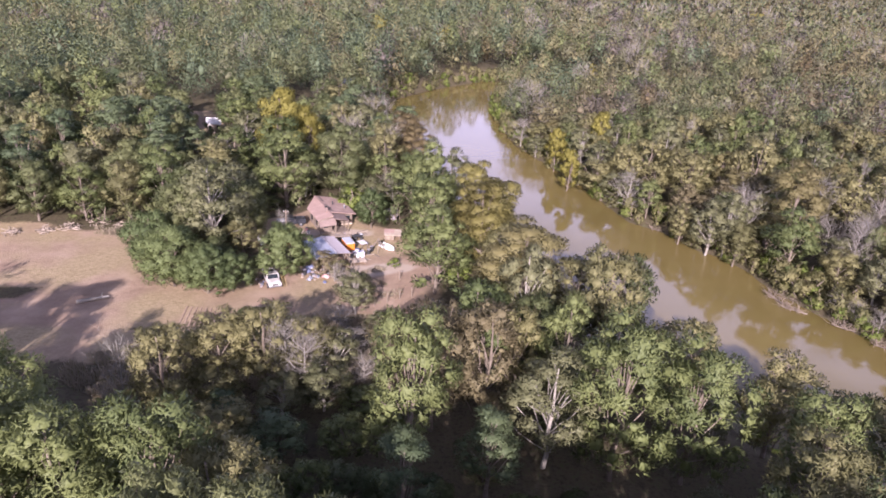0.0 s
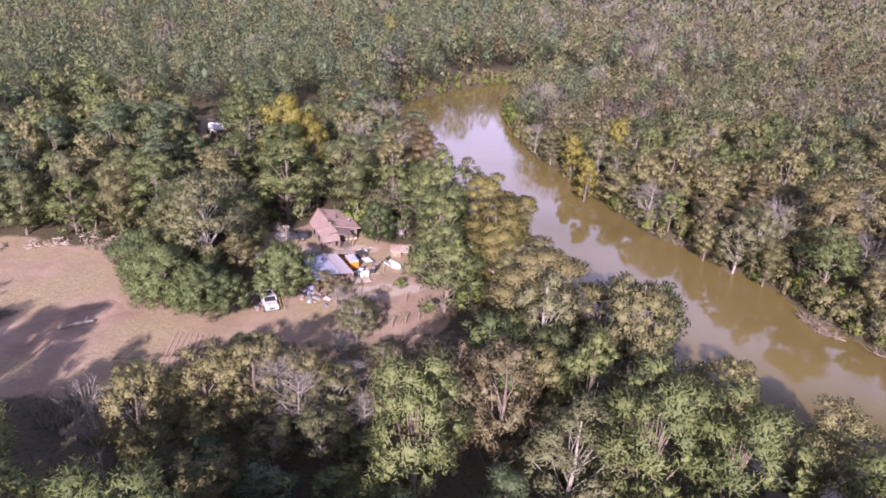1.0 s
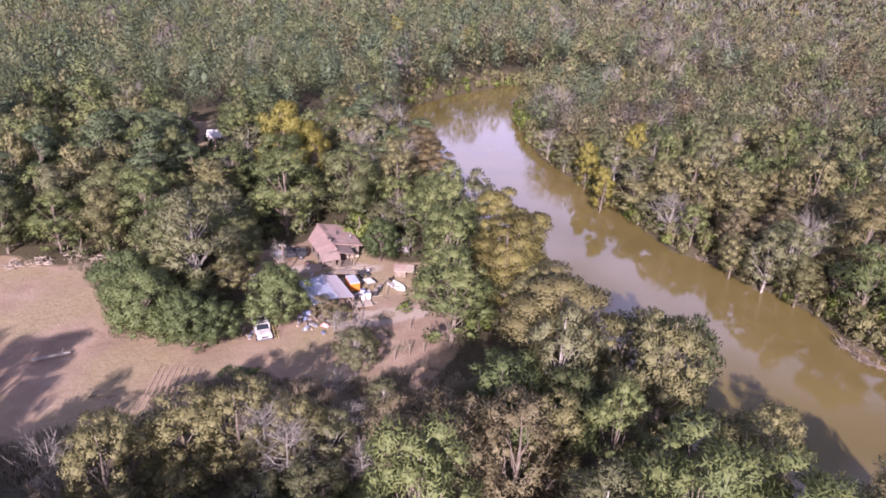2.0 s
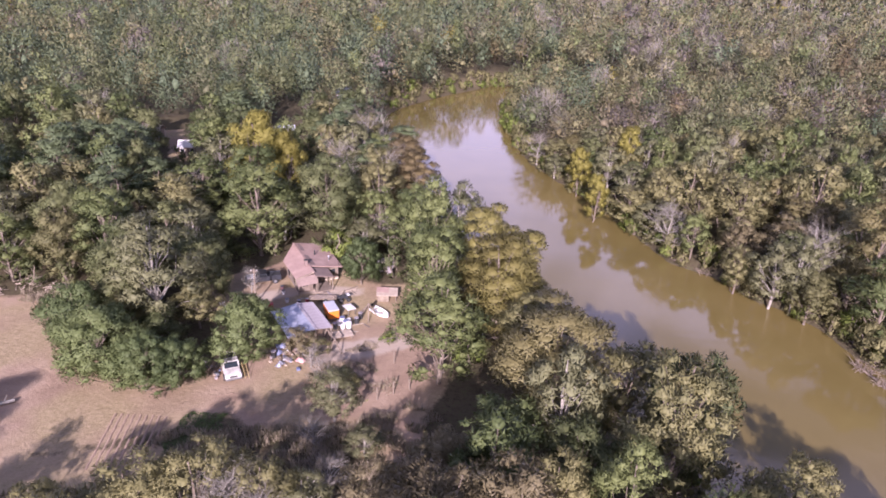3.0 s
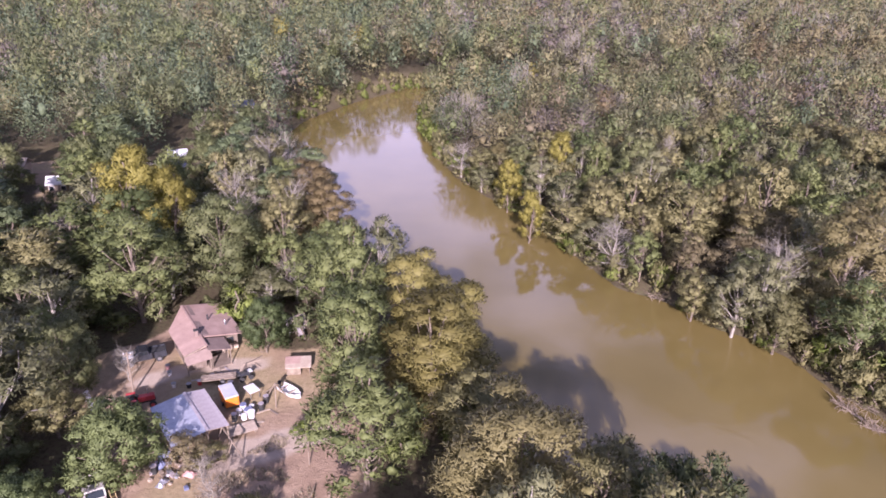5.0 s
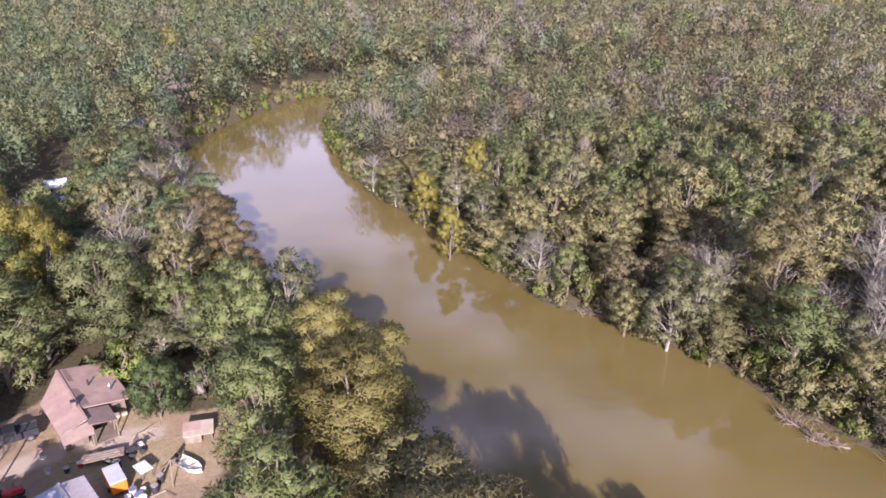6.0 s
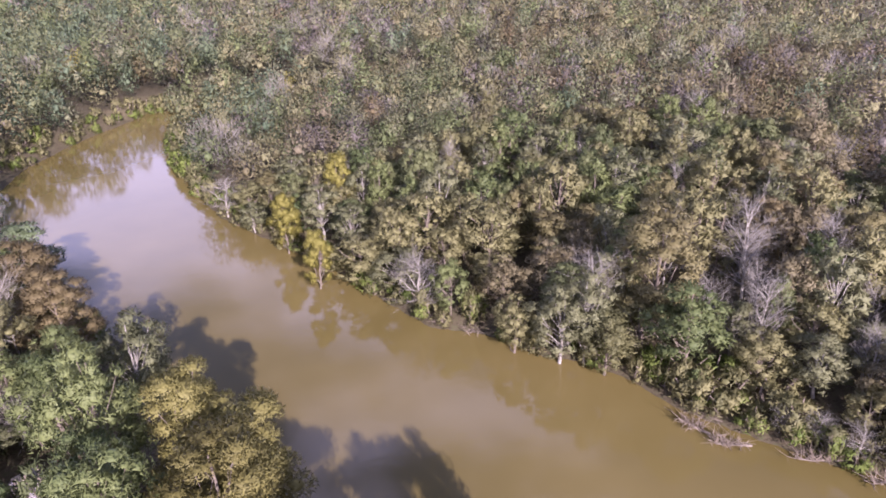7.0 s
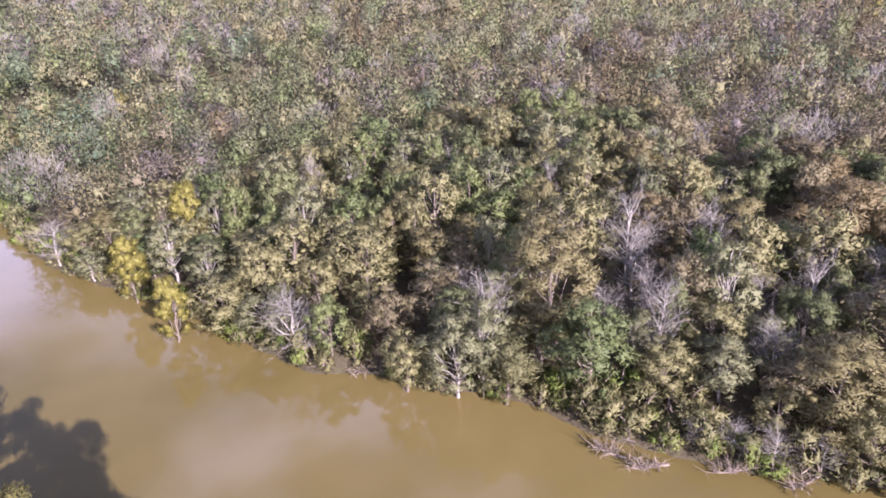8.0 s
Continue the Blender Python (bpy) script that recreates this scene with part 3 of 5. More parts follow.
# kind, x, y, top, crown radius: trees that stand out, and unseen shade casters
KEY = [
    ("green", -1, 52, 20, 4.2), ("brown", 1, 59, 18, 4.2), ("brown", 6, 61, 17, 4.2), ("grey", 11.5, 54.5, 15.5, 4.6), ("green", 17.5, 53, 20, 5.0),
    ("olive", 19, 70.5, 20, 4.6), ("olive", 9.6, 65, 14.5, 2.8), ("green", 14, 63, 17, 3.2), ("green", 24, 53, 18, 4.8), ("olive", 24, 63, 15, 3.6),
    ("grey", -10, 61, 9.0, 3.0), ("bare", -12.5, 63, 11, 3.4), ("olive", -21.2, 64.3, 12.6, 3.9), ("olive", -16.6, 65.2, 13.4, 4.0), ("olive", -12.8, 66, 11.6, 3.0), ("bare", -14.4, 64.5, 12, 3.2), ("grey", -9.8, 67, 9.5, 2.6), ("green", -18, 71, 8, 1.7), ("brown", -2.5, 64, 14, 3.6), ("brown", 1.5, 70, 12, 3.2), ("bare", -6.5, 66, 7.5, 2.8), ("bare", -8.5, 72, 7, 2.4), ("grey", -6, 77, 6.5, 2.0), ("bare", -11, 78, 6.5, 2.2), ("bare", -14.5, 70, 7, 2.6), ("grey", -9.6, 82, 9.6, 2.7), ("brown", -15.6, 93.4, 7.2, 2.0), ("olive", -13.6, 93.6, 5.8, 1.6), ("olive", -9, 87, 5.6, 1.3), ("bare", -12.3, 88.5, 6.6, 1.8), ("bare", -13.8, 91.5, 6.4, 1.7), ("olive", -24.5, 58, 14.2, 3.6), ("bare", -28, 56.5, 14, 2.8), ("pine", 6, 49, 13, 3.0), ("pine", -1, 44, 14, 2.8),
    ("green", 0.3, 89.5, 16, 5.0), ("green", -0.8, 101.5, 16.5, 4.3), ("green", -1.2, 113, 19, 4.2), ("green", -1.6, 107, 15, 3.2),
    ("gold", 7.0, 100, 16.5, 4.8), ("shrub", 9.5, 96, 6.5, 2.2), ("olive", 12.3, 96.3, 10, 3.2), ("shrub", 12, 100, 5.5, 1.9), ("shrub", 3.5, 94, 6, 2.0), ("gold", 5.6, 110, 16.5, 3.6), ("gold", 9.4, 105.5, 15.5, 4.0), ("cypress", 11.6, 82.3, 17, 5.5), ("olive", 10.6, 91.5, 13.5, 4.2), ("olive", 18, 80.4, 14.5, 4.3),
    ("green", -27.0, 121.5, 16.8, 6.0), ("yellow", -31.0, 136.5, 21.5, 5.0), ("yellow", -27.0, 138, 18.5, 3.4), ("green", -30.6, 131.5, 17.3, 4.8), ("oak", -18.5, 129, 17.5, 5.8), ("bare", -19.5, 147, 15.5, 4.4), ("olive", -10.5, 134, 15.5, 4.0), ("rust", -5.2, 141, 14.5, 3.8), ("rust", -8.2, 148.5, 15.5, 4.0), ("bare", -10.5, 144, 15, 3.4), ("green", -4.6, 131, 12.5, 3.2), ("green", -5, 122, 14, 3.6),
    ("olive", -12.5, 146, 15, 3.8), ("cedar", -11, 112.8, 10.2, 3.2), ("shrub", -15.4, 120.8, 8.0, 2.5), ("shrub", -6, 97.7, 4.9, 1.0), ("bare", -8.5, 125, 9.5, 3.4), ("grey", -32.3, 97, 18.5, 5.6), ("oak", -36.5, 98, 15, 4.2), ("oak", -29.5, 104.5, 13.5, 3.6), ("oak", -38, 102, 16, 4.4), ("oak", -31, 93.6, 9, 3.2), ("olive", -35.8, 94.6, 9.5, 3.2), ("olive", -28.6, 99, 9, 3.0), ("bare", -24.8, 108, 7.6, 1.6), ("olive", -50, 109, 14, 4), ("green", -57, 109, 13, 4), ("oak", -64, 107.5, 14, 4.4), ("olive", -71, 106.5, 13, 4), ("green", -45.5, 112, 16, 4.4), ("oak", -52, 115, 16, 4.4), ("grey", -60, 115, 15, 4), ("pine", -68, 113, 18, 3.6), ("cedar", -34.6, 87.2, 12, 5.2),
    ("cedar", -29.8, 85.6, 10.3, 4.3), ("cedar", -39, 92, 12, 4.4), ("cedar", -21.0, 92.5, 11.2, 4.8), ("cedar", -26.6, 86.6, 9.0, 3.4),
    ("green", 56.8, 107.6, 12.8, 4.7), ("bare", 69.7, 110.5, 12, 2.6), ("bare", 71.5, 96, 9.5, 3.4), ("grey", 74, 98.5, 8.5, 3.0), ("bare", 61.3, 93.6, 4.2, 2.0), ("bare", 63.2, 90.6, 4.4, 2.2), ("bare", 65.6, 87.2, 4.0, 2.0), ("bare", 59.6, 96.6, 3.6, 1.6), ("thicket", 59.5, 103, 4, 2.2), ("thicket", 61.2, 100.4, 4.2, 2.3), ("shrub", 60.2, 105.8, 4.5, 2.2), ("thicket", 62.8, 97.4, 3.8, 2.1), ("thicket", 64.5, 100.5, 4.5, 2.3), ("thicket", 63.6, 104.2, 4.5, 2.3), ("thicket", 57.6, 101, 3.2, 1.7), ("thicket", 58.8, 98.4, 3.0, 1.7), ("shrub", 56.6, 103.4, 2.8, 1.5), ("thicket", 60.6, 95.2, 2.8, 1.6), ("grey", 47.5, 118, 10, 3.8), ("olive", 50.8, 113.6, 8.5, 3.2), ("olive", 44, 122.6, 8, 2.8), ("green", 40.5, 133.5, 8.5, 2.8), ("olive", 38.5, 147, 12.5, 3.2), ("bare", 53, 119.5, 13.5, 4.4), ("grey", 50, 116.5, 12, 3.2), ("cypress", 60.5, 117, 17.5, 5.2),
    ("bare", 66, 106, 12.5, 3.4), ("olive", 62.5, 102.5, 8.5, 3.2), ("grey", 66.5, 98.5, 9.0, 3.4), ("brown", 69.5, 93.5, 8.5, 3.2), ("olive", 70.5, 102.5, 10, 3.6), ("brown", 75, 91, 9, 3.4), ("olive", 66.2, 91.8, 6.0, 2.6), ("oak", 79, 97, 10.5, 3.8), ("bare", 86, 114, 13, 4.0), ("bare", 81, 123, 14.5, 4.2), ("yellow", 38.5, 174, 13.5, 2.8), ("yellow", 26.5, 166, 10.5, 2.6),
    ("yellow", 27.5, 151, 9.5, 2.4), ("olive", 88, 211, 13, 4.0),
    ("olive", -27.5, 62.5, 11.5, 3.0), ("oak", -57, 44, 22, 5), ("oak", -51.5, 42, 22.5, 5), ("pine", -47, 43, 22, 4.4), ("oak", -45, 37, 21, 5), ("oak", -40, 35, 20, 4.6), ("pine", -34, 33, 20, 4.2), ("green", -36, 51, 15, 4.4), ("green", -29, 44, 15, 4.2), ("olive", -38, 44, 15, 4.2),
    ("oak", -20, 15, 21, 6), ("oak", -12, 17, 21, 6), ("oak", -5, 16, 22, 5.5), ("pine", -26, 18, 20, 5), ("green", -24.5, 39, 18, 4.8), ("green", -18.5, 40.5, 18, 4.8), ("olive", -13.5, 39.5, 16, 4.2), ("oak", -9.5, 31, 19.5, 5), ("oak", -3.5, 30, 20, 5), ("oak", -15, 31.5, 19.5, 5), ("oak", -22, 19, 20, 5.5), ("oak", -14, 22, 19, 5.5), ("oak", -6, 25, 20, 5.0), ("oak", -18, 10, 21, 6), ("pine", -8, 13, 21, 4.5), ("green", -30, 41, 17.5, 4.6), ("oak", -16, 30, 18, 4.4),
    # out of view behind the start, added to shade the near bank
    ("oak", 2, 12, 26, 6), ("oak", 10, 10, 26, 6), ("oak", 26, 13, 25, 6), ("oak", 2, 27, 21, 5), ("oak", 9, 25, 21, 5), ("pine", 14.5, 27, 21, 4.5), ("oak", 23, 26, 21, 5), ("oak", 30, 29, 20, 5),
    ("olive", 33.5, 58, 15, 3.8), ("olive", 38, 52, 15, 4.0), ("green", 34, 50, 15.5, 4.0), ("olive", 28.5, 67.5, 13.5, 3.2), ("olive", 30, 43, 17, 4.2),
    ("olive", -18, 53, 9.5, 3.4), ("green", -13, 46, 9, 3.2), ("olive", -21, 61, 8.5, 3.0), ("oak", -10, 40, 10, 3.4), ("green", -7, 54, 8, 2.6), ("grey", -14, 60, 8, 2.8),
]


def build_trees():
    rng = np.random.default_rng(5)
    put = []
    for n, (kind, x, y, top, r) in enumerate(KEY):
        plant(kind, x, y, top, r, n % 2, float(rng.uniform(0, 360)), 0.4 if y < 18 else 0.22 if x > 30 else 0.18)
        put.append((x, y, 0.4 * r if kind == "bare" else r))
    mix_far = ["grey", "olive", "olive", "cypress", "bare", "olive", "green", "grey", "olive", "oak", "olive", "green", "grey"]
    mix_south = ["grey", "olive", "oak", "bare", "cypress", "bare", "oak", "green", "olive", "brown", "grey", "rust", "oak", "brown"]
    mix_near = ["oak", "green", "olive", "oak", "pine", "green", "grey", "green", "oak"]
    mix_north = ["pine", "oak", "green", "oak", "olive", "grey", "green", "oak", "pine", "bare", "pine"]
    for gy in np.arange(2, 190, 3.7):
        for gx in np.arange(-95, 130, 3.7):
            x, y = gx + rng.uniform(-1.8, 1.8), gy + rng.uniform(-1.8, 1.8)
            gap, far = river_gap(np.array([x]), np.array([y]))
            gap, far = float(gap[0]), bool(far[0])
            if gap < (0.1 if far else 3.2) or float(cleared(np.array([x]), np.array([y]))[0]) > 0.12:
                continue
            if far:
                if x > 60 + 0.62 * y or y < 50:
                    continue
                r = 2.4 + 2.6 * rng.uniform() ** 1.4
                top = SWAMP + (rng.uniform(6.5, 12.0) + 1.1 * (r - 2.0)) * (0.62 + 0.38 * float(smooth(1, 12, gap)))
                mix, close = (mix_south if y + 14 * wobble(x, y, 11.0, 2.0) < 128 + 0.25 * (x - 60) else mix_far), 0.56
            else:
                if abs(x) > 30 + 0.62 * y:
                    continue
                r, top = rng.uniform(3.2, 5.0), BANK + rng.uniform(9, 14)
                mix, close = (mix_north if y > 125 else mix_near), 0.62
            if far and gap > 10 and wobble(x, y, 5.5, 3.0) > (0.66 if y < 140 else 0.72):
                continue
            if not far and x < -27 and y < 44:
                top = BANK + rng.uniform(4.5, 8)
            if not far and x < -40 and y < 84:
                if y > 48:
                    continue
                top = BANK + rng.uniform(6, 10)
            if not far and ((-48 < x < -25 and 50 < y < 72) or (-26 < x < 2 and 62 < y < 100) or (-62 < x < -24 and 70 < y < 104)):
                continue
            if not far and -27 < x < -3 and 30 < y < 63:
                r, top = rng.uniform(2.0, 3.2), min(BANK + rng.uniform(4, 8), 23.5 - (y - 24) * 0.477)
            if (-6 < x < 17 and 76 < y < 120 and not far) or in_gap(x, y):
                continue
            if not far and (-4 < x < 21 and 33 < y < 60 or 24 < x < 31 and 48 < y < 62):
                r, top = rng.uniform(1.2, 2.2), BANK + rng.uniform(1.0, 3.0)
            if not far and -48 < x < 2 and 108 < y < 150:
                top = BANK + rng.uniform(5.0, 9.5)
            if any((x - a) ** 2 + (y - b) ** 2 < (close * (r + c)) ** 2 for a, b, c in put):
                continue
            put.append((x, y, r))
            kind = mix[rng.integers(len(mix))]
            if kind == "bare" and not far and (y < 62 or x > 5 or (-32 < x < -8 and y < 138)):
                kind = "green"
            variant, spin = int(rng.integers(2)), float(rng.uniform(0, 360))
            # shaded hollows where an old crown fell
            if far and gap > 8 and x > 74 and y < 150 and wobble(x, y, 5.5, 3.0) > 0.605:
                continue
            plant(kind, x, y, top, r, variant, spin, 0.4 if (not far and y < 14) else 0.235 if (not far and y < 110) else 0.255 if (gap < 16) else 0.33)
    # shrubs that hang over the water's edge and close the wood's edge
    for shore, side, y0, y1, step, wide in ((SHORE_FAR, 1, 62, 262, 1.45, 2.6), (SHORE_NEAR, -1, 60, 215, 2.8, 2.6), (SHORE_NEAR, -1, 240, 292, 0.9, 7.5)):
        ys, xs = np.array(shore).T
        for y in np.arange(y0, y1, step):
            for _ in range(2):
                y2 = y + rng.uniform(-1, 1)
                x = float(np.interp(y2, ys, xs)) + side * rng.uniform(-0.4, wide)
                if float(cleared(np.array([x]), np.array([y2]))[0]) > 0.2:
                    continue
                r = rng.uniform(0.9, 1.9)
                z = max(0.0, float(ground_height(np.array([x]), np.array([y2]))[0]))
                if rng.uniform() < (0.72 if side > 0 else 0.5):
                    plant("shrub" if rng.uniform() < 0.35 else "thicket", x, y2, z + r * rng.uniform(1.2, 2.6), r, int(rng.integers(3)), float(rng.uniform(0, 360)), 0.26)
    for x in np.arange(10, 62, 1.3):
        r = rng.uniform(1.2, 2.4)
        plant("thicket", float(x), 292 + 0.16 * (float(x) - 20) + rng.uniform(0.3, 2.5), 0.8 + r * rng.uniform(1.3, 2.4), r, int(rng.integers(3)), float(rng.uniform(0, 360)), 0.26)
    # saplings and undergrowth round the clearings and under the trees
    n = 0
    while n < 280:
        x, y = rng.uniform(-85, 0), rng.uniform(98, 182)
        if np.hypot(x + 57, y - 170) < 6 or river_gap(np.array([x]), np.array([y]))[0][0] < 3 or float(cleared(np.array([x]), np.array([y]))[0]) > 0.25:
            continue
        r = rng.uniform(1.2, 2.2)
        plant("sapling", x, y, BANK + rng.uniform(2.2, 5.0), r, int(rng.integers(3)), float(rng.uniform(0, 360)), 0.28)
        n += 1
    print("trees", len(put))


build_trees()


def hull():
    """A sphere of 80 triangles: the rounded inside of a crown."""
    v, f, made = [tuple(p) for p in LUMP_V], [], {}
    for t in LUMP_F:
        mids = []
        for a, b in ((t[0], t[1]), (t[1], t[2]), (t[2], t[0])):
            key = (min(a, b), max(a, b))
            if key not in made:
                m = LUMP_V[a] + LUMP_V[b]
                made[key] = len(v)
                v.append(tuple(m / np.linalg.norm(m)))
            mids.append(made[key])
        f += [(t[0], mids[0], mids[2]), (t[1], mids[1], mids[0]), (t[2], mids[2], mids[1]), tuple(mids)]
    return np.array(v), np.array(f)


HULL_V, HULL_F = hull()


def billow(d, c):
    """How far a crown reaches in the directions d, with billows round the directions c, and its normals there."""
    near = d @ c.T
    best = near.argmax(axis=1)
    close = np.clip((near[np.arange(len(d)), best] - 0.55) / 0.45, 0, 1)[:, None]
    g = d + 0.9 * (d - c[best]) + np.array([0, 0, 0.1])
    return 0.7 + 0.3 * np.sqrt(close), g / np.linalg.norm(g, axis=1)[:, None]


def woods(name, label, near, far, spacing, lumps, core, sprays, size, seed, behind=False):
    """Woods too far off to count: many rough crowns in one mesh. near, far: metres from the camera's line."""
    rng = np.random.default_rng(seed)
    kinds = ["oak", "green", "pine", "olive", "grey", "cypress", "brown", "twig", "yellow", "haze", "rust"]
    gx, gy = np.meshgrid(np.arange((-1.0 if behind else -0.75) * far - 60, far * 1.0 + 60, spacing), np.arange(-far if behind else 40, far + 80, spacing))
    x, y = gx.ravel(), gy.ravel()
    x, y = x + rng.uniform(-0.45, 0.45, len(x)) * spacing, y + rng.uniform(-0.45, 0.45, len(x)) * spacing
    gap, side = river_gap(x, y)
    inner = (y < 189) & (x > -96) & (x < 129) & np.where(side, (x < 60 + 0.62 * y) & (y > 50), np.abs(x) < 30 + 0.62 * y)
    dist = np.hypot(x - 5, y - np.clip(y, 0, 66))
    ang = np.degrees(np.arctan2(x, y - 20))
    keep = (gap > 0.8) & ~inner & (dist > near) & (dist <= far) & ((ang < -46) & (y < 160 - 0.3 * x) | (ang > 84) | (y < 1) if behind else (ang > -42) & (ang < 80)) & (cleared(x, y) < 0.15) & ~in_gap(x, y) & (wobble(x, y, 5.5, 3.0) < np.where(side, 0.68, 0.85))
    x, y, side = x[keep], y[keep], side[keep]
    z = ground_height(x, y)
    V, M, N = [], [], []
    for px, py, pz, s in zip(x, y, z, side):
        h = rng.uniform(7, 15) if s else rng.uniform(9, 19)
        r = spacing * rng.uniform(0.5, 0.85)
        patch = wobble(px, py, 26.0, 9.0)
        if rng.uniform() < smooth(-30, 80, px - 0.12 * (py - 200) + 15 * wobble(px, py, 40.0)):
            if py > 300 + 40 * patch and px < 150 and rng.uniform() < 0.6:
                p = [0.05, 0.05, 0.03, 0.15, 0.18, 0.04, 0.08, 0.18, 0.002, 0.22, 0.018]
            elif px > 90 + 20 * patch and py < 230:
                p = [0.12, 0.05, 0.02, 0.08, 0.09, 0.14, 0.16, 0.07, 0.002, 0.13, 0.138]
            elif patch > 0.42:
                p = [0.06, 0.05, 0.02, 0.20, 0.15, 0.15, 0.13, 0.07, 0.004, 0.05, 0.116]
            elif patch < -0.35:
                p = [0.10, 0.10, 0.03, 0.24, 0.20, 0.06, 0.06, 0.09, 0.002, 0.10, 0.018]
            else:
                p = [0.13, 0.16, 0.03, 0.31, 0.15, 0.08, 0.04, 0.05, 0.006, 0.02, 0.024]
        elif patch > 0.45:
            p = [0.18, 0.15, 0.16, 0.16, 0.12, 0.03, 0.05, 0.05, 0.008, 0.07, 0.022]
        else:
            p = [0.24, 0.16, 0.40, 0.09, 0.04, 0.01, 0.01, 0.02, 0.004, 0.022, 0.004]
        k = rng.choice(11, p=p)
        n = sprays
        deep = min(h * 0.5, r * (1.8 if k == 2 else 1.4))
        mid = np.array([px, py, pz + h - deep])
        axes = np.array([r, r, deep])
        # billows: directions in which the crown swells
        c = rng.normal(size=(lumps, 3))
        c[:, 2] = np.abs(c[:, 2]) - 0.35
        c /= np.linalg.norm(c, axis=1)[:, None]
        d = rng.normal(size=(n, 3))
        d[:, 2] += 0.25
        d /= np.linalg.norm(d, axis=1)[:, None]
        swell, g = billow(d, c)
        p = mid + d * (swell * rng.uniform(0.62, 1.14, (n, 1))) * axes
        if k == 7:
            # leafless: slivers that run up and outwards
            q = (p - mid) / axes
            a = q * np.array([0.7, 0.7, 0.4]) + np.array([0, 0, 0.8]) + rng.normal(size=q.shape) * 0.25
            a /= np.linalg.norm(a, axis=1)[:, None]
            b = np.cross(a, rng.normal(size=a.shape))
            b /= np.linalg.norm(b, axis=1)[:, None] + 1e-9
            w = size * rng.uniform(0.7, 1.5, (n, 1))
            N.append(np.zeros((3 * n, 3)))
            V.append(np.stack([p + a * w * 1.6, p - a * w + b * w * 0.10, p - a * w - b * w * 0.10], 1).reshape(-1, 3))
        else:
            m = d + rng.normal(size=d.shape) * 0.5
            m /= np.linalg.norm(m, axis=1)[:, None]
            a = 0.5 * d + np.array([0, 0, 0.3]) + rng.normal(size=m.shape) * 0.6
            a /= np.linalg.norm(a, axis=1)[:, None] + 1e-9
            b = np.cross(m, a)
            b /= np.linalg.norm(b, axis=1)[:, None] + 1e-9
            w = size * rng.uniform(0.6, 1.4, (n, 1))
            g = g + 0.18 * m
            V.append(facing(np.stack([p + a * w, p - a * w * 0.6 + b * w * 0.36, p - a * w * 0.5 - b * w * 0.34], 1).reshape(-1, 3), g))
            N.append(np.repeat(g / np.linalg.norm(g, axis=1)[:, None], 3, axis=0))
            hv, hf = (HULL_V, HULL_F) if lumps > 5 else (LUMP_V, np.array(LUMP_F))
            swell, g = billow(hv, c)
            u = hv * swell * core * rng.uniform(0.9, 1.08, (len(hv), 1))
            V.append((mid + u * axes)[hf].reshape(-1, 3))
            N.append(g[hf].reshape(-1, 3))
            M.append(np.full(len(hf), k))
        M.insert(len(M) - (k != 7), np.full(n, k))
    v = np.concatenate(V)
    me = bpy.data.meshes.new(name)
    me.vertices.add(len(v))
    me.vertices.foreach_set("co", v.ravel())
    me.loops.add(len(v))
    me.loops.foreach_set("vertex_index", np.arange(len(v)))
    me.polygons.add(len(v) // 3)
    me.polygons.foreach_set("loop_start", np.arange(0, len(v), 3))
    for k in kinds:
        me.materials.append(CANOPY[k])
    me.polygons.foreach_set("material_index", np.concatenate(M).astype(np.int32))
    me.update()
    me.polygons.foreach_set("use_smooth", np.ones(len(me.polygons), bool))
    me.normals_split_custom_set_from_vertices(np.concatenate(N))
    print(name, len(x), len(v) // 3)
    return tagged(new(name, me), label, "woods", kind="stuff")


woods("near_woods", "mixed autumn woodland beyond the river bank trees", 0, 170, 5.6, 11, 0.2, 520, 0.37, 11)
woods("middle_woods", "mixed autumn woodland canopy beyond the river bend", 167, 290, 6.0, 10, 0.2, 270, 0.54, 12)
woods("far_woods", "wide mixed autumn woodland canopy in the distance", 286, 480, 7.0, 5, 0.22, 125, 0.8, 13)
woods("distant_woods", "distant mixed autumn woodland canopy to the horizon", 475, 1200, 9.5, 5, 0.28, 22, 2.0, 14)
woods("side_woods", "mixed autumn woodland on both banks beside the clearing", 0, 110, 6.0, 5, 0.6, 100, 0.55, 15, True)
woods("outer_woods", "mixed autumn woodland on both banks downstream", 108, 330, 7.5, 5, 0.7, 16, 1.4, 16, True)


# ---- the homestead ----
def part(name, bm, mat, parent=None, label=""):
    """Links a bmesh as one mesh object, under a thing or a part."""
    me = bpy.data.meshes.new(name)
    bm.to_mesh(me)
    bm.free()
    me.materials.append(mat)
    ob = new(name, me)
    if parent:
        ob.parent = parent
    if label:
        ob["label"] = label
    return ob


def box(bm, size, at, turn=0.0, bevel=0.0, tilt=(0, 0)):
    made = bmesh.ops.create_cube(bm, size=1.0)
    m = pose(*at, tilt[0], tilt[1], turn) @ Matrix.Diagonal((*size, 1))
    bmesh.ops.transform(bm, matrix=m, verts=made["verts"])
    if bevel:
        edges = list({e for v in made["verts"] for e in v.link_edges})
        bmesh.ops.bevel(bm, geom=edges, offset=bevel, segments=2, affect="EDGES", profile=0.6)
    return bm


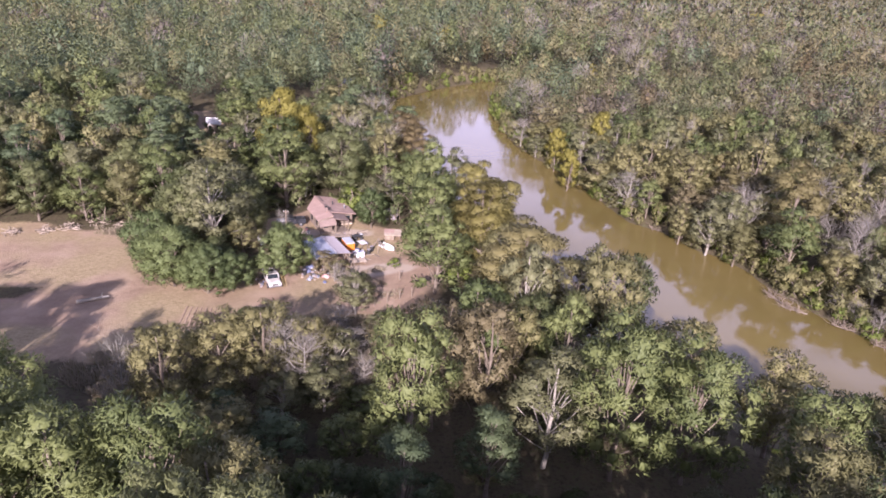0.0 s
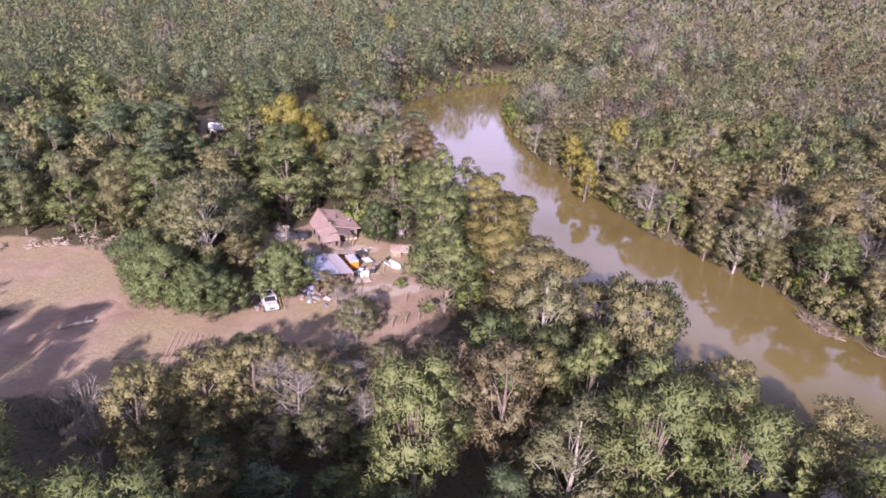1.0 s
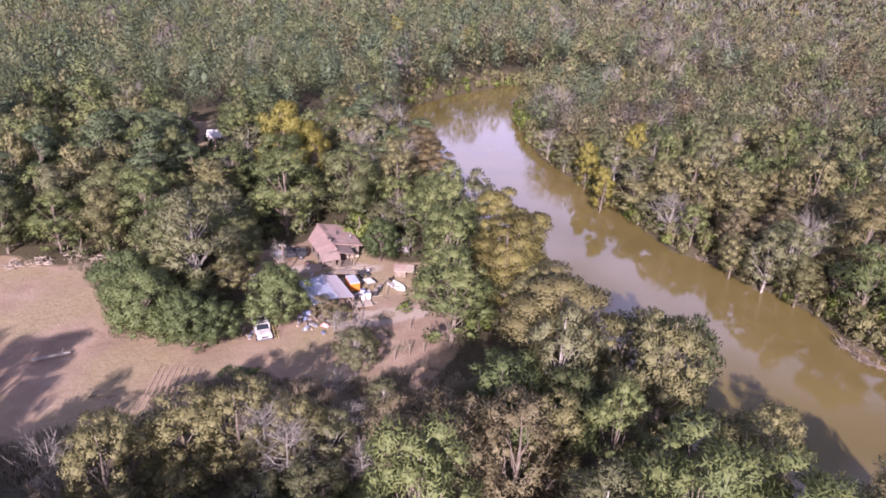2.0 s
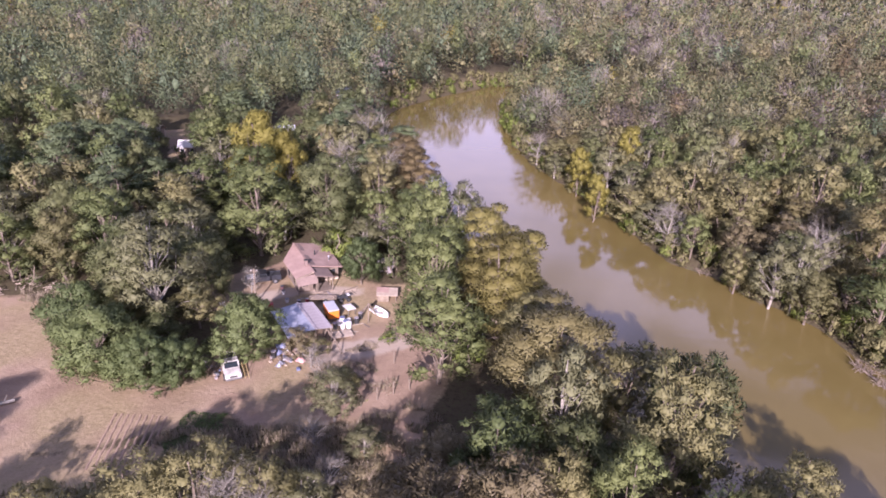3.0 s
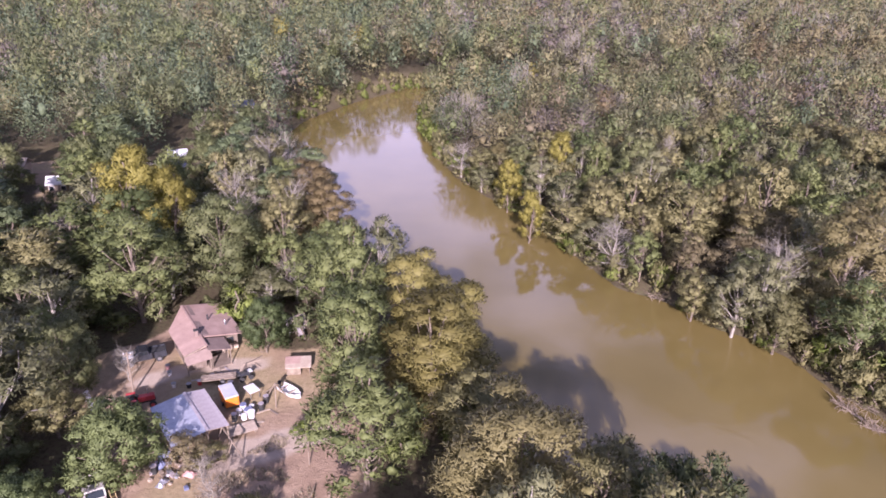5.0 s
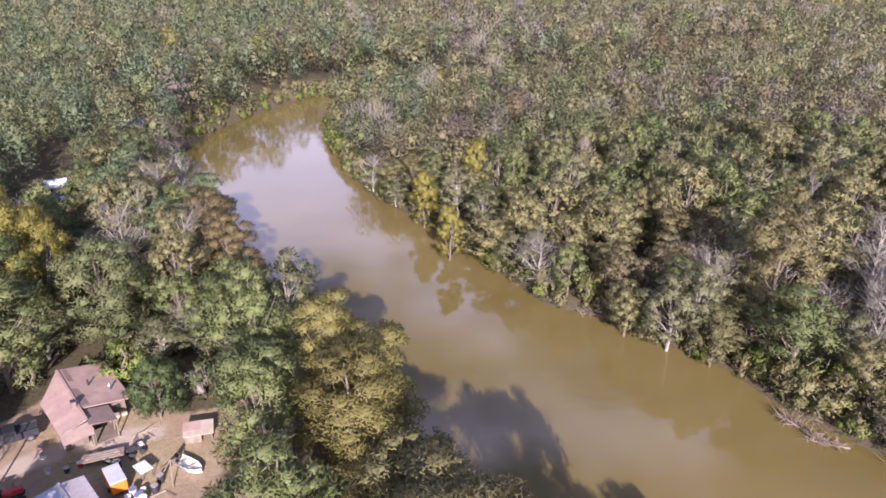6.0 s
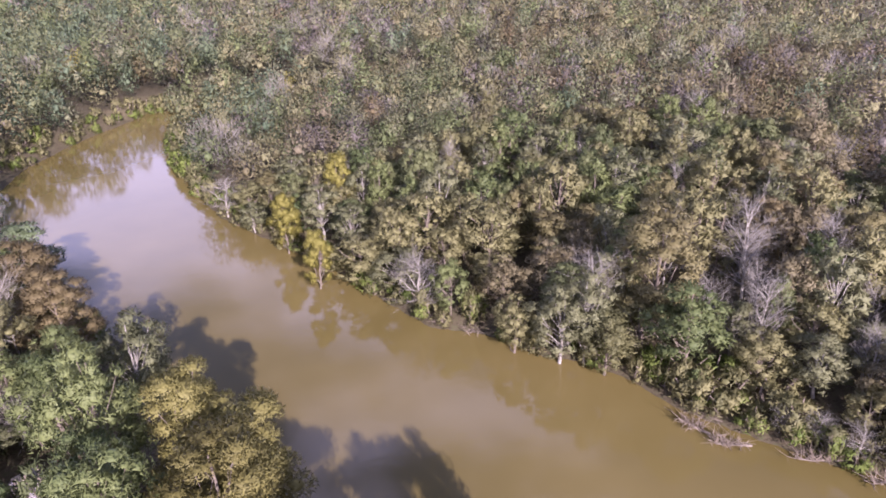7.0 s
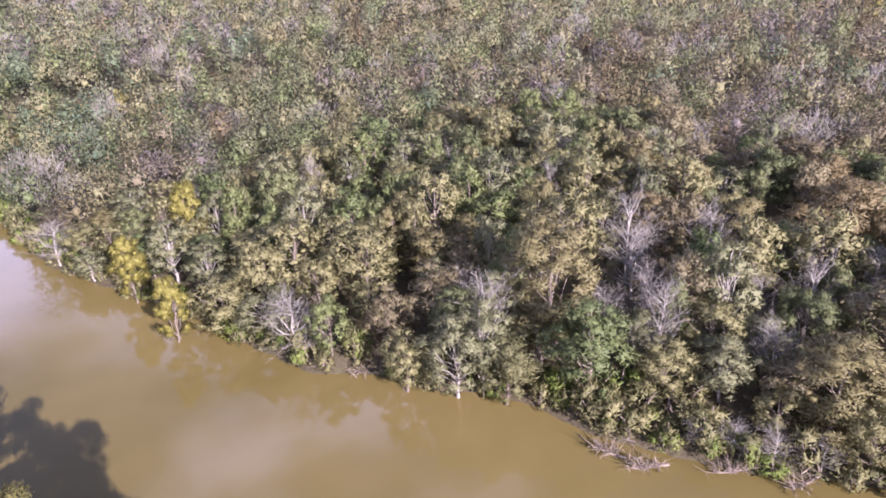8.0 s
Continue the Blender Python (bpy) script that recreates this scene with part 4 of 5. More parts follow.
def rod(bm, a, b, r0, r1=None, sides=8):
    a, b = Vector(a), Vector(b)
    made = bmesh.ops.create_cone(bm, cap_ends=True, segments=sides, radius1=r0, radius2=r0 if r1 is None else r1, depth=(b - a).length)
    turn = (b - a).to_track_quat("Z", "Y").to_matrix().to_4x4()
    bmesh.ops.transform(bm, matrix=Matrix.Translation((a + b) / 2) @ turn, verts=made["verts"])
    return bm


def slab(bm, pts, thick):
    """A sheet through the corners pts, that thick, downwards."""
    top = [bm.verts.new(p) for p in pts]
    low = [bm.verts.new((p[0], p[1], p[2] - thick)) for p in pts]
    bm.faces.new(top)
    bm.faces.new(low[::-1])
    n = len(pts)
    for i in range(n):
        bm.faces.new((top[i], low[i], low[(i + 1) % n], top[(i + 1) % n]))
    bmesh.ops.recalc_face_normals(bm, faces=bm.faces)
    return bm


def thing(name, at, turn, label, category, group=""):
    ob = new(name)
    ob.empty_display_size = 0.4
    z = at[2] if len(at) > 2 else float(ground_height(np.array([at[0]]), np.array([at[1]]))[0])
    ob.matrix_basis = pose(at[0], at[1], z, 0, 0, turn)
    return tagged(ob, label, category, group)


def B():
    return bmesh.new()


SHINGLE = mottled("brown_roof", (0.25, 0.165, 0.14), (0.41, 0.285, 0.24), 1.6, 0.8, bump=0.15, fine=14)
SHINGLE_DARK = mottled("dark_roof", (0.14, 0.10, 0.088), (0.24, 0.175, 0.15), 1.2, 0.85, bump=0.15, fine=14)
METAL = mottled("galvanised_roof", (0.30, 0.32, 0.38), (0.50, 0.51, 0.57), 1.4, 0.38, 0.55, fine=6)
RUSTY = mottled("weathered_tin", (0.27, 0.235, 0.24), (0.48, 0.43, 0.45), 1.2, 0.5, 0.3, fine=6)
BOARD = mottled("weathered_boards", (0.12, 0.09, 0.07), (0.22, 0.175, 0.14), 0.9, 0.9, bump=0.2)
SIDING = mottled("tan_siding", (0.36, 0.29, 0.22), (0.46, 0.38, 0.30), 2.0, 0.8)
WOOD = mottled("grey_wood", (0.13, 0.10, 0.075), (0.26, 0.21, 0.16), 0.5, 0.9, bump=0.2)
PALE_WOOD = mottled("pale_lumber", (0.28, 0.22, 0.17), (0.42, 0.35, 0.28), 0.7, 0.85)
WHITE = mottled("white_paint", (0.54, 0.53, 0.53), (0.72, 0.71, 0.70), 0.8, 0.45)
DIRTY_WHITE = mottled("chalky_dirty_white", (0.22, 0.19, 0.17), (0.70, 0.68, 0.66), 0.9, 0.6, fine=5)
DARK_TARP = mottled("dark_blue_tarpaulin", (0.035, 0.042, 0.08), (0.075, 0.085, 0.14), 0.8, 0.55)
GREY_PAINT = mottled("bluish_grey_paint", (0.36, 0.37, 0.41), (0.50, 0.51, 0.55), 0.9, 0.45)
ORANGE = mottled("orange_paint", (0.62, 0.17, 0.02), (0.74, 0.22, 0.025), 0.8, 0.4)
BLACK = mottled("dark_rubber", (0.015, 0.015, 0.016), (0.04, 0.04, 0.04), 0.4, 0.8)
DARK_PAINT = mottled("dark_vehicle_paint", (0.02, 0.022, 0.028), (0.045, 0.047, 0.055), 1.5, 0.3)
RED_PAINT = mottled("faded_red_paint", (0.30, 0.025, 0.03), (0.42, 0.05, 0.05), 0.8, 0.45)
BLUE_TARP = mottled("blue_tarpaulin", (0.10, 0.12, 0.20), (0.18, 0.20, 0.31), 0.7, 0.5)
PINK = mottled("faded_pink_plastic", (0.48, 0.24, 0.24), (0.60, 0.36, 0.34), 0.5, 0.6)
GLASS = material("dark_window_glass", (0.02, 0.025, 0.03), 0.08)
STEEL = mottled("dull_steel", (0.20, 0.20, 0.21), (0.36, 0.36, 0.38), 0.5, 0.45, 0.8)
YELLOW_PAINT = mottled("faded_yellow_paint", (0.24, 0.17, 0.06), (0.32, 0.24, 0.09), 0.5, 0.5)


def house():
    h = thing("house", (-19.2, 114.6, BANK - 0.05), -63.2, "low brown-roofed wooden farmhouse with a saltbox roof", "house")
    # x runs along the ridge away from the eye's side, y to the left of that
    part("foundation", box(B(), (8.3, 4.3, 0.4), (-1.75, 2.0, 0.15)), SIDING, h)
    # wall colour is dark to stand in for shade below the eaves
    part("wall", box(B(), (8.2, 4.2, 1.75), (-1.75, 2.0, 1.0)), BOARD, h)
    part("wall", box(B(), (6.0, 2.05, 1.95), (1.6, -1.15, 1.05)), BOARD, h)
    rz, le, re = 2.8, 2.2, 1.95
    part("left_slope", slab(B(), [(-6.0, 0, rz), (4.9, 0, rz), (4.9, -2.45, le), (-1.6, -2.6, le)], 0.1), SHINGLE, h)
    part("right_slope", slab(B(), [(-6.1, 0.01, rz - 0.01), (-6.1, 4.7, re), (2.6, 4.7, re), (2.6, 0.01, rz - 0.01)], 0.1), SHINGLE, h)
    part("porch_roof", slab(B(), [(2.62, 0.02, rz - 0.2), (2.62, 2.5, 2.1), (5.6, 2.5, 2.1), (5.6, 0.02, rz - 0.2)], 0.08), SHINGLE_DARK, h, "darker patched porch roof")
    # colour darkened here to hold down the sun this face catches
    part("front_slope", slab(B(), [(4.88, 0.3, rz - 0.22), (4.88, -2.45, le - 0.02), (5.7, -2.45, 1.5), (5.7, 0.3, 1.6)], 0.08), SHINGLE_DARK, h)
    for y in (-2.35, 0.1):
        part("porch_post", box(B(), (0.12, 0.12, 1.45), (5.6, y, 0.75), bevel=0.015), WOOD, h)
    part("ridge_cap", box(B(), (10.9, 0.3, 0.06), (-0.55, 0, rz + 0.03), bevel=0.02), SHINGLE, h)
    part("gable", slab(B(), [(4.7, -2.2, 2.16), (4.7, -0.1, 2.8), (4.62, -0.1, 2.8), (4.62, -2.2, 2.16)], 0.1), BOARD, h)
    for x, y in ((2.9, 2.35), (4.2, 2.35), (5.4, 2.35), (5.4, 0.3),):
        part("porch_post", box(B(), (0.12, 0.12, 2.0), (x, y, 1.05), bevel=0.015), WOOD, h)
    part("porch_floor", box(B(), (3.0, 2.4, 0.18), (4.05, 1.25, 0.12), bevel=0.02), BOARD, h)
    part("porch_step", box(B(), (0.5, 1.1, 0.12), (5.8, 1.2, 0.08), bevel=0.02), BOARD, h)
    d = part("door", box(B(), (0.06, 0.85, 1.75), (2.38, 1.2, 1.1), bevel=0.01), BOARD, h)
    part("handle", rod(B(), (2.45, 1.5, 1.15), (2.55, 1.5, 1.15), 0.03), STEEL, d)
    for at, size in (((4.62, -1.2, 1.2), (0.05, 0.8, 0.7)), ((2.37, 3.2, 1.3), (0.05, 0.9, 0.9)), ((-1, 4.13, 1.3), (1.0, 0.05, 0.9)), ((-4, 4.13, 1.3), (1.0, 0.05, 0.9)), ((0.4, -2.19, 1.3), (1.0, 0.05, 0.9)), ((3.2, -2.19, 1.3), (1.0, 0.05, 0.9))):
        w = part("window", box(B(), tuple(s + 0.12 for s in size), at, bevel=0.02), WOOD, h)
        part("pane", box(B(), tuple(s + (0.15 if s < 0.1 else -0.04) for s in size), at), GLASS, w)
    v = part("vent_pipe", rod(B(), (0.2, 3.4, 2.0), (0.2, 3.4, 2.75), 0.09), STEEL, h)
    part("vent_cap", rod(B(), (0.2, 3.4, 2.7), (0.2, 3.4, 2.9), 0.17, 0.03), STEEL, v)
    part("vent_pipe", rod(B(), (-1.6, 1.9, 2.3), (-1.6, 1.9, 3.1), 0.1), BLACK, h, "black stove pipe")
    # pine shadow painted on the right slope as two darker slabs
    part("roof_shadow", slab(B(), [(-5.9, 0.5, rz - 0.08), (-5.9, 1.7, rz - 0.35), (-3.0, 1.5, rz - 0.30), (-3.2, 0.4, rz - 0.06)], 0.02), SHINGLE_DARK, h, "dark patch painting a pine shadow on the shingles")
    part("roof_shadow", slab(B(), [(-1.5, 0.3, rz - 0.035), (-1.3, 1.3, rz - 0.26), (2.2, 1.2, rz - 0.23), (2.3, 0.3, rz - 0.035)], 0.02), SHINGLE_DARK, h, "dark patch painting a pine shadow on the shingles")
    part("fascia", box(B(), (0.05, 2.5, 0.14), (4.93, -1.22, 2.53), 0, 0.01, (16.5, 0)), WOOD, h)
    part("fascia", box(B(), (8.6, 0.05, 0.14), (-1.75, 4.72, re - 0.08), 0, 0.01), WOOD, h)
    c = part("chimney", box(B(), (0.45, 0.4, 0.9), (2.1, -0.35, 3.05), bevel=0.02), SHINGLE_DARK, h)
    part("chimney_cap", box(B(), (0.52, 0.47, 0.08), (2.1, -0.35, 3.53), bevel=0.015), BLACK, c)


def tin_sheet(bm, length, width, ribs=4):
    """A ribbed roofing sheet, ridge end at x = 0, lying along x."""
    prof = []
    for i in range(ribs * 4 + 1):
        y = width * i / (ribs * 4)
        prof.append((y, 0.028 if i % 4 == 1 else 0.0))
    rows = [[bm.verts.new((x, y, z)) for y, z in prof] for x in (0, length)]
    for i in range(len(prof) - 1):
        bm.faces.new((rows[0][i], rows[1][i], rows[1][i + 1], rows[0][i + 1]))
    return bm


def barn():
    b = thing("barn", (-15.7, 98.6, BANK - 0.05), -60.3, "open pole barn with galvanised metal roof", "barn")
    # x along the ridge, y to its left
    ridge, le, re, half = 2.65, 2.2, 2.4, 3.55
    roofs = []
    # one roof in two colours: METAL paints its shaded bluish side, RUSTY the lit
    for side, width, eave, mat, name in ((-1, 3.3, le, METAL, "shaded_slope"), (1, 2.0, re, RUSTY, "bright_slope")):
        base = part(name, slab(B(), [(-half, 0, ridge - 0.05), (half, 0, ridge - 0.05), (half, side * width, eave - 0.05), (-half, side * width, eave - 0.05)], 0.04), WOOD, b)
        proto = B()
        run = math.hypot(width, ridge - eave)
        tin_sheet(proto, run, 0.80)
        me = bpy.data.meshes.new("roof_sheet")
        proto.to_mesh(me)
        proto.free()
        me.materials.append(mat)
        for i in range(9):
            ob = new("roof_sheet", me)
            ob.parent = base
            x0 = -half + i * 0.79
            drop = math.degrees(math.atan2(ridge - eave, width))
            if side < 0:
                ob.matrix_basis = Matrix.Translation((x0, 0, ridge - 0.035 + 0.005 * (i % 2))) @ pose(0, 0, 0, 0, 0, -90) @ pose(0, 0, 0, 0, drop, 0)
            else:
                ob.matrix_basis = Matrix.Translation((x0 + 0.80, 0, ridge - 0.035 + 0.005 * (i % 2))) @ pose(0, 0, 0, 0, 0, 90) @ pose(0, 0, 0, 0, drop, 0)
        roofs.append(base)
    part("ridge_cap", box(B(), (7.2, 0.28, 0.05), (0, 0, ridge + 0.03), bevel=0.02), RUSTY, b)
    for x in (-3.3, -1.1, 1.1, 3.3):
        for y, top in ((-3.15, le), (0, ridge), (1.85, re)):
            part("post", box(B(), (0.14, 0.14, top - 0.1), (x, y, top / 2 - 0.05), bevel=0.01), WOOD, b)
    for y, top in ((-3.15, le), (0, ridge), (1.85, re)):
        part("beam", box(B(), (7.0, 0.1, 0.16), (0, y, top - 0.2), bevel=0.01), WOOD, b)
    part("wall", box(B(), (6.9, 0.06, 1.75), (0, -3.1, 0.92)), BOARD, b)
    part("back_wall", box(B(), (0.06, 4.9, 1.85), (-3.4, -0.6, 0.95)), BOARD, b)


def cargo_trailer():
    t = thing("cargo_trailer", (-13.6, 103.4), -65, "small enclosed cargo trailer with orange sides and pale roof", "trailer")
    part("body", box(B(), (2.6, 1.35, 1.05), (0, 0, 0.85), bevel=0.05), ORANGE, t)
    part("roof", box(B(), (2.64, 1.39, 0.14), (0, 0, 1.44), bevel=0.06), GREY_PAINT, t)
    part("front_panel", box(B(), (0.03, 1.2, 0.5), (-1.31, 0, 0.7), bevel=0.01), WHITE, t)
    d = part("door", box(B(), (0.03, 1.18, 0.9), (1.315, 0, 0.85), bevel=0.01), ORANGE, t)
    part("latch", box(B(), (0.04, 0.25, 0.06), (1.345, 0.3, 0.8)), STEEL, d)
    part("chassis", box(B(), (2.5, 0.9, 0.1), (0, 0, 0.29)), STEEL, t)
    part("tow_bar", rod(B(), (-1.2, 0, 0.3), (-2.3, 0, 0.3), 0.045), STEEL, t)
    part("jack", rod(B(), (-2.1, 0, 0), (-2.1, 0, 0.55), 0.04), STEEL, t)
    for y in (-0.72, 0.72):
        w = part("wheel", rod(B(), (0.15, y - 0.09, 0.3), (0.15, y + 0.09, 0.3), 0.3, sides=18), BLACK, t)
        part("rim", rod(B(), (0.15, y - 0.095, 0.3), (0.15, y + 0.095, 0.3), 0.16, sides=14), STEEL, w)
        part("fender", box(B(), (0.8, 0.2, 0.05), (0.15, y, 0.66), bevel=0.02), ORANGE, t)


def pickup(at, turn, paint, label, trim):
    """A pickup truck, nose to +x."""
    t = thing("pickup_truck", at, turn, label, "truck")
    bm = B()
    prof = [(-2.35, 0.45), (-2.35, 0.98), (-0.55, 1.0), (-0.45, 1.55), (0.55, 1.6), (1.05, 1.05), (2.2, 0.95), (2.35, 0.8), (2.35, 0.42)]
    left = [bm.verts.new((x, -0.85, z)) for x, z in prof]
    right = [bm.verts.new((x, 0.85, z)) for x, z in prof]
    bm.faces.new(left)
    bm.faces.new(right[::-1])
    for i in range(len(prof)):
        bm.faces.new((left[i], right[i], right[(i + 1) % len(prof)], left[(i + 1) % len(prof)]))
    bmesh.ops.recalc_face_normals(bm, faces=bm.faces)
    bmesh.ops.bevel(bm, geom=list(bm.edges), offset=0.06, segments=2, affect="EDGES")
    part("body", bm, paint, t)
    part("bed", box(B(), (1.6, 1.4, 0.04), (-1.45, 0, 1.012)), BLACK, t)
    for y in (-0.79, 0.79):
        part("bed_rail", box(B(), (1.75, 0.1, 0.22), (-1.45, y, 1.08), bevel=0.03), paint, t)
    part("tailgate", box(B(), (0.08, 1.5, 0.24), (-2.3, 0, 1.08), bevel=0.03), paint, t)
    part("windscreen", slab(B(), [(0.63, -0.68, 1.56), (0.63, 0.68, 1.56), (1.03, 0.72, 1.12), (1.03, -0.72, 1.12)], 0.015), GLASS, t)
    part("rear_window", slab(B(), [(-0.5, -0.6, 1.5), (-0.5, 0.6, 1.5), (-0.57, 0.62, 1.15), (-0.57, -0.62, 1.15)], 0.015), GLASS, t)
    for y in (-0.86, 0.86):
        part("side_window", box(B(), (0.95, 0.02, 0.36), (0.1, y, 1.32), bevel=0.008), GLASS, t)
        part("headlight", box(B(), (0.05, 0.28, 0.16), (2.345, y * 0.75, 0.76), bevel=0.02), WHITE, t)
        for x in (-1.5, 1.5):
            w = part("wheel", rod(B(), (x, y - 0.1, 0.36), (x, y + 0.06, 0.36), 0.36, sides=20), BLACK, t)
            part("rim", rod(B(), (x, y - 0.11, 0.36), (x, y + 0.075, 0.36), 0.2, sides=16), STEEL, w)
    part("bumper", box(B(), (0.14, 1.66, 0.2), (2.4, 0, 0.5), bevel=0.04), STEEL, t)
    part("grille", box(B(), (0.05, 0.8, 0.2), (2.35, 0, 0.75), bevel=0.02), BLACK, t)
    if trim:
        part("hood", box(B(), (1.1, 1.5, 0.05), (1.65, 0, 1.0), bevel=0.02, tilt=(0, 4)), trim, t, "white hood panel")


def tractor():
    t = thing("tractor", (-22.3, 103.3), 20, "old faded red farm tractor in tree shade", "tractor")
    part("hood", box(B(), (1.6, 0.6, 0.55), (0.6, 0, 1.0), bevel=0.08), RED_PAINT, t)
    part("chassis", box(B(), (2.4, 0.4, 0.3), (0.2, 0, 0.65), bevel=0.04), BLACK, t)
    part("seat", box(B(), (0.45, 0.5, 0.12), (-0.75, 0, 1.15), bevel=0.05), BLACK, t)
    part("steering_wheel", rod(B(), (-0.25, 0, 1.4), (-0.22, 0, 1.44), 0.2, sides=14), BLACK, t)
    for y in (-0.75, 0.75):
        w = part("rear_wheel", rod(B(), (-0.8, y - 0.17, 0.65), (-0.8, y + 0.17, 0.65), 0.65, sides=22), BLACK, t)
        part("rim", rod(B(), (-0.8, y - 0.18, 0.65), (-0.8, y + 0.18, 0.65), 0.36, sides=16), RED_PAINT, w)
        w = part("front_wheel", rod(B(), (1.1, y * 0.7 - 0.1, 0.35), (1.1, y * 0.7 + 0.1, 0.35), 0.35, sides=18), BLACK, t)
        part("rim", rod(B(), (1.1, y * 0.7 - 0.11, 0.35), (1.1, y * 0.7 + 0.11, 0.35), 0.2, sides=14), RED_PAINT, w)
        part("fender", box(B(), (0.9, 0.34, 0.06), (-0.8, y, 1.34), bevel=0.03), RED_PAINT, t)
    part("exhaust", rod(B(), (0.8, 0.15, 1.25), (0.8, 0.15, 1.9), 0.04), STEEL, t)


def skiff():
    t = thing("boat", (-7.6, 104.5), -45, "small white skiff lying on the grass", "boat")
    bm = B()
    sections = []
    for x, w, k in ((-1.6, 0.55, 0.0), (-0.6, 0.66, 0.0), (0.5, 0.62, 0.02), (1.2, 0.38, 0.08), (1.65, 0.05, 0.2)):
        sections.append([bm.verts.new((x, y, z)) for y, z in ((-w, 0.52 + k), (-w * 0.8, 0.08 + k), (0, 0.02 + k), (w * 0.8, 0.08 + k), (w, 0.52 + k), (w * 0.9, 0.5 + k), (w * 0.7, 0.14 + k), (0, 0.10 + k), (-w * 0.7, 0.14 + k), (-w * 0.9, 0.5 + k))])
    for a, b in zip(sections, sections[1:]):
        for i in range(10):
            bm.faces.new((a[i], a[(i + 1) % 10], b[(i + 1) % 10], b[i]))
    bm.faces.new(sections[0])
    bm.faces.new(sections[-1][::-1])
    bmesh.ops.recalc_face_normals(bm, faces=bm.faces)
    part("hull", bm, WHITE, t)
    for x, w in ((-0.9, 1.12), (0.3, 1.12)):
        part("thwart", box(B(), (0.25, w, 0.05), (x, 0, 0.42), bevel=0.01), PALE_WOOD, t)
    m = part("outboard_motor", box(B(), (0.3, 0.3, 0.35), (-1.72, 0, 0.7), bevel=0.06), BLACK, t)
    part("drive_leg", box(B(), (0.1, 0.1, 0.6), (-1.8, 0, 0.3), bevel=0.02), STEEL, m)


def small_sheds():
    s = thing("shed", (-7.1, 108.9), 3, "low lean-to shed with pale tan sheet roof", "shed")
    part("roof", slab(B(), [(-1.4, -0.95, 0.95), (1.4, -0.95, 0.95), (1.4, 0.95, 1.25), (-1.4, 0.95, 1.25)], 0.06), PALE_WOOD, s)
    part("roof_sheet", slab(B(), [(-1.45, -0.2, 1.075), (0.2, -0.25, 1.07), (0.25, 0.98, 1.265), (-1.4, 1.0, 1.27)], 0.012), SHINGLE, s, "rusty tin sheet")
    part("back_wall", box(B(), (2.5, 0.06, 1.1), (0, 0.82, 0.55)), BOARD, s)
    part("front_wall", box(B(), (1.5, 0.06, 0.82), (-0.5, -0.8, 0.43)), WOOD, s)
    for x in (-1.2, 1.2):
        part("side_wall", box(B(), (0.06, 1.56, 0.9), (x, 0.0, 0.46)), BOARD, s)
    s = thing("shed", (-8.0, 117.6), 12, "collapsed grey tin shed among bare branches", "shed")
    rng = random.Random(12)
    part("roof", slab(B(), [(-1.2, -1.0, 0.9), (1.0, -1.1, 1.1), (1.1, 0.9, 1.8), (-1.1, 0.8, 1.5)], 0.04), PALE_WOOD, s)
    part("wall", box(B(), (2.2, 0.06, 1.5), (0, 0.8, 0.75)), BOARD, s)
    for i in range(6):
        part("tin_sheet", box(B(), (rng.uniform(0.5, 0.8), rng.uniform(1.2, 1.9), 0.03), (rng.uniform(-1.2, 1.2), rng.uniform(-1.5, 0.4), rng.uniform(0.7, 1.0)), rng.uniform(-40, 40), 0.01, (rng.uniform(25, 70), rng.uniform(-25, 25))), RUSTY, s)
    for i in range(7):
        x, y = rng.uniform(-1.5, 1.5), rng.uniform(-1.6, 0.6)
        part("pole", rod(B(), (x, y, 0), (x + rng.uniform(-0.9, 0.9), y + rng.uniform(-0.4, 0.9), rng.uniform(1.2, 2.4)), 0.045, 0.03), WOOD, s)


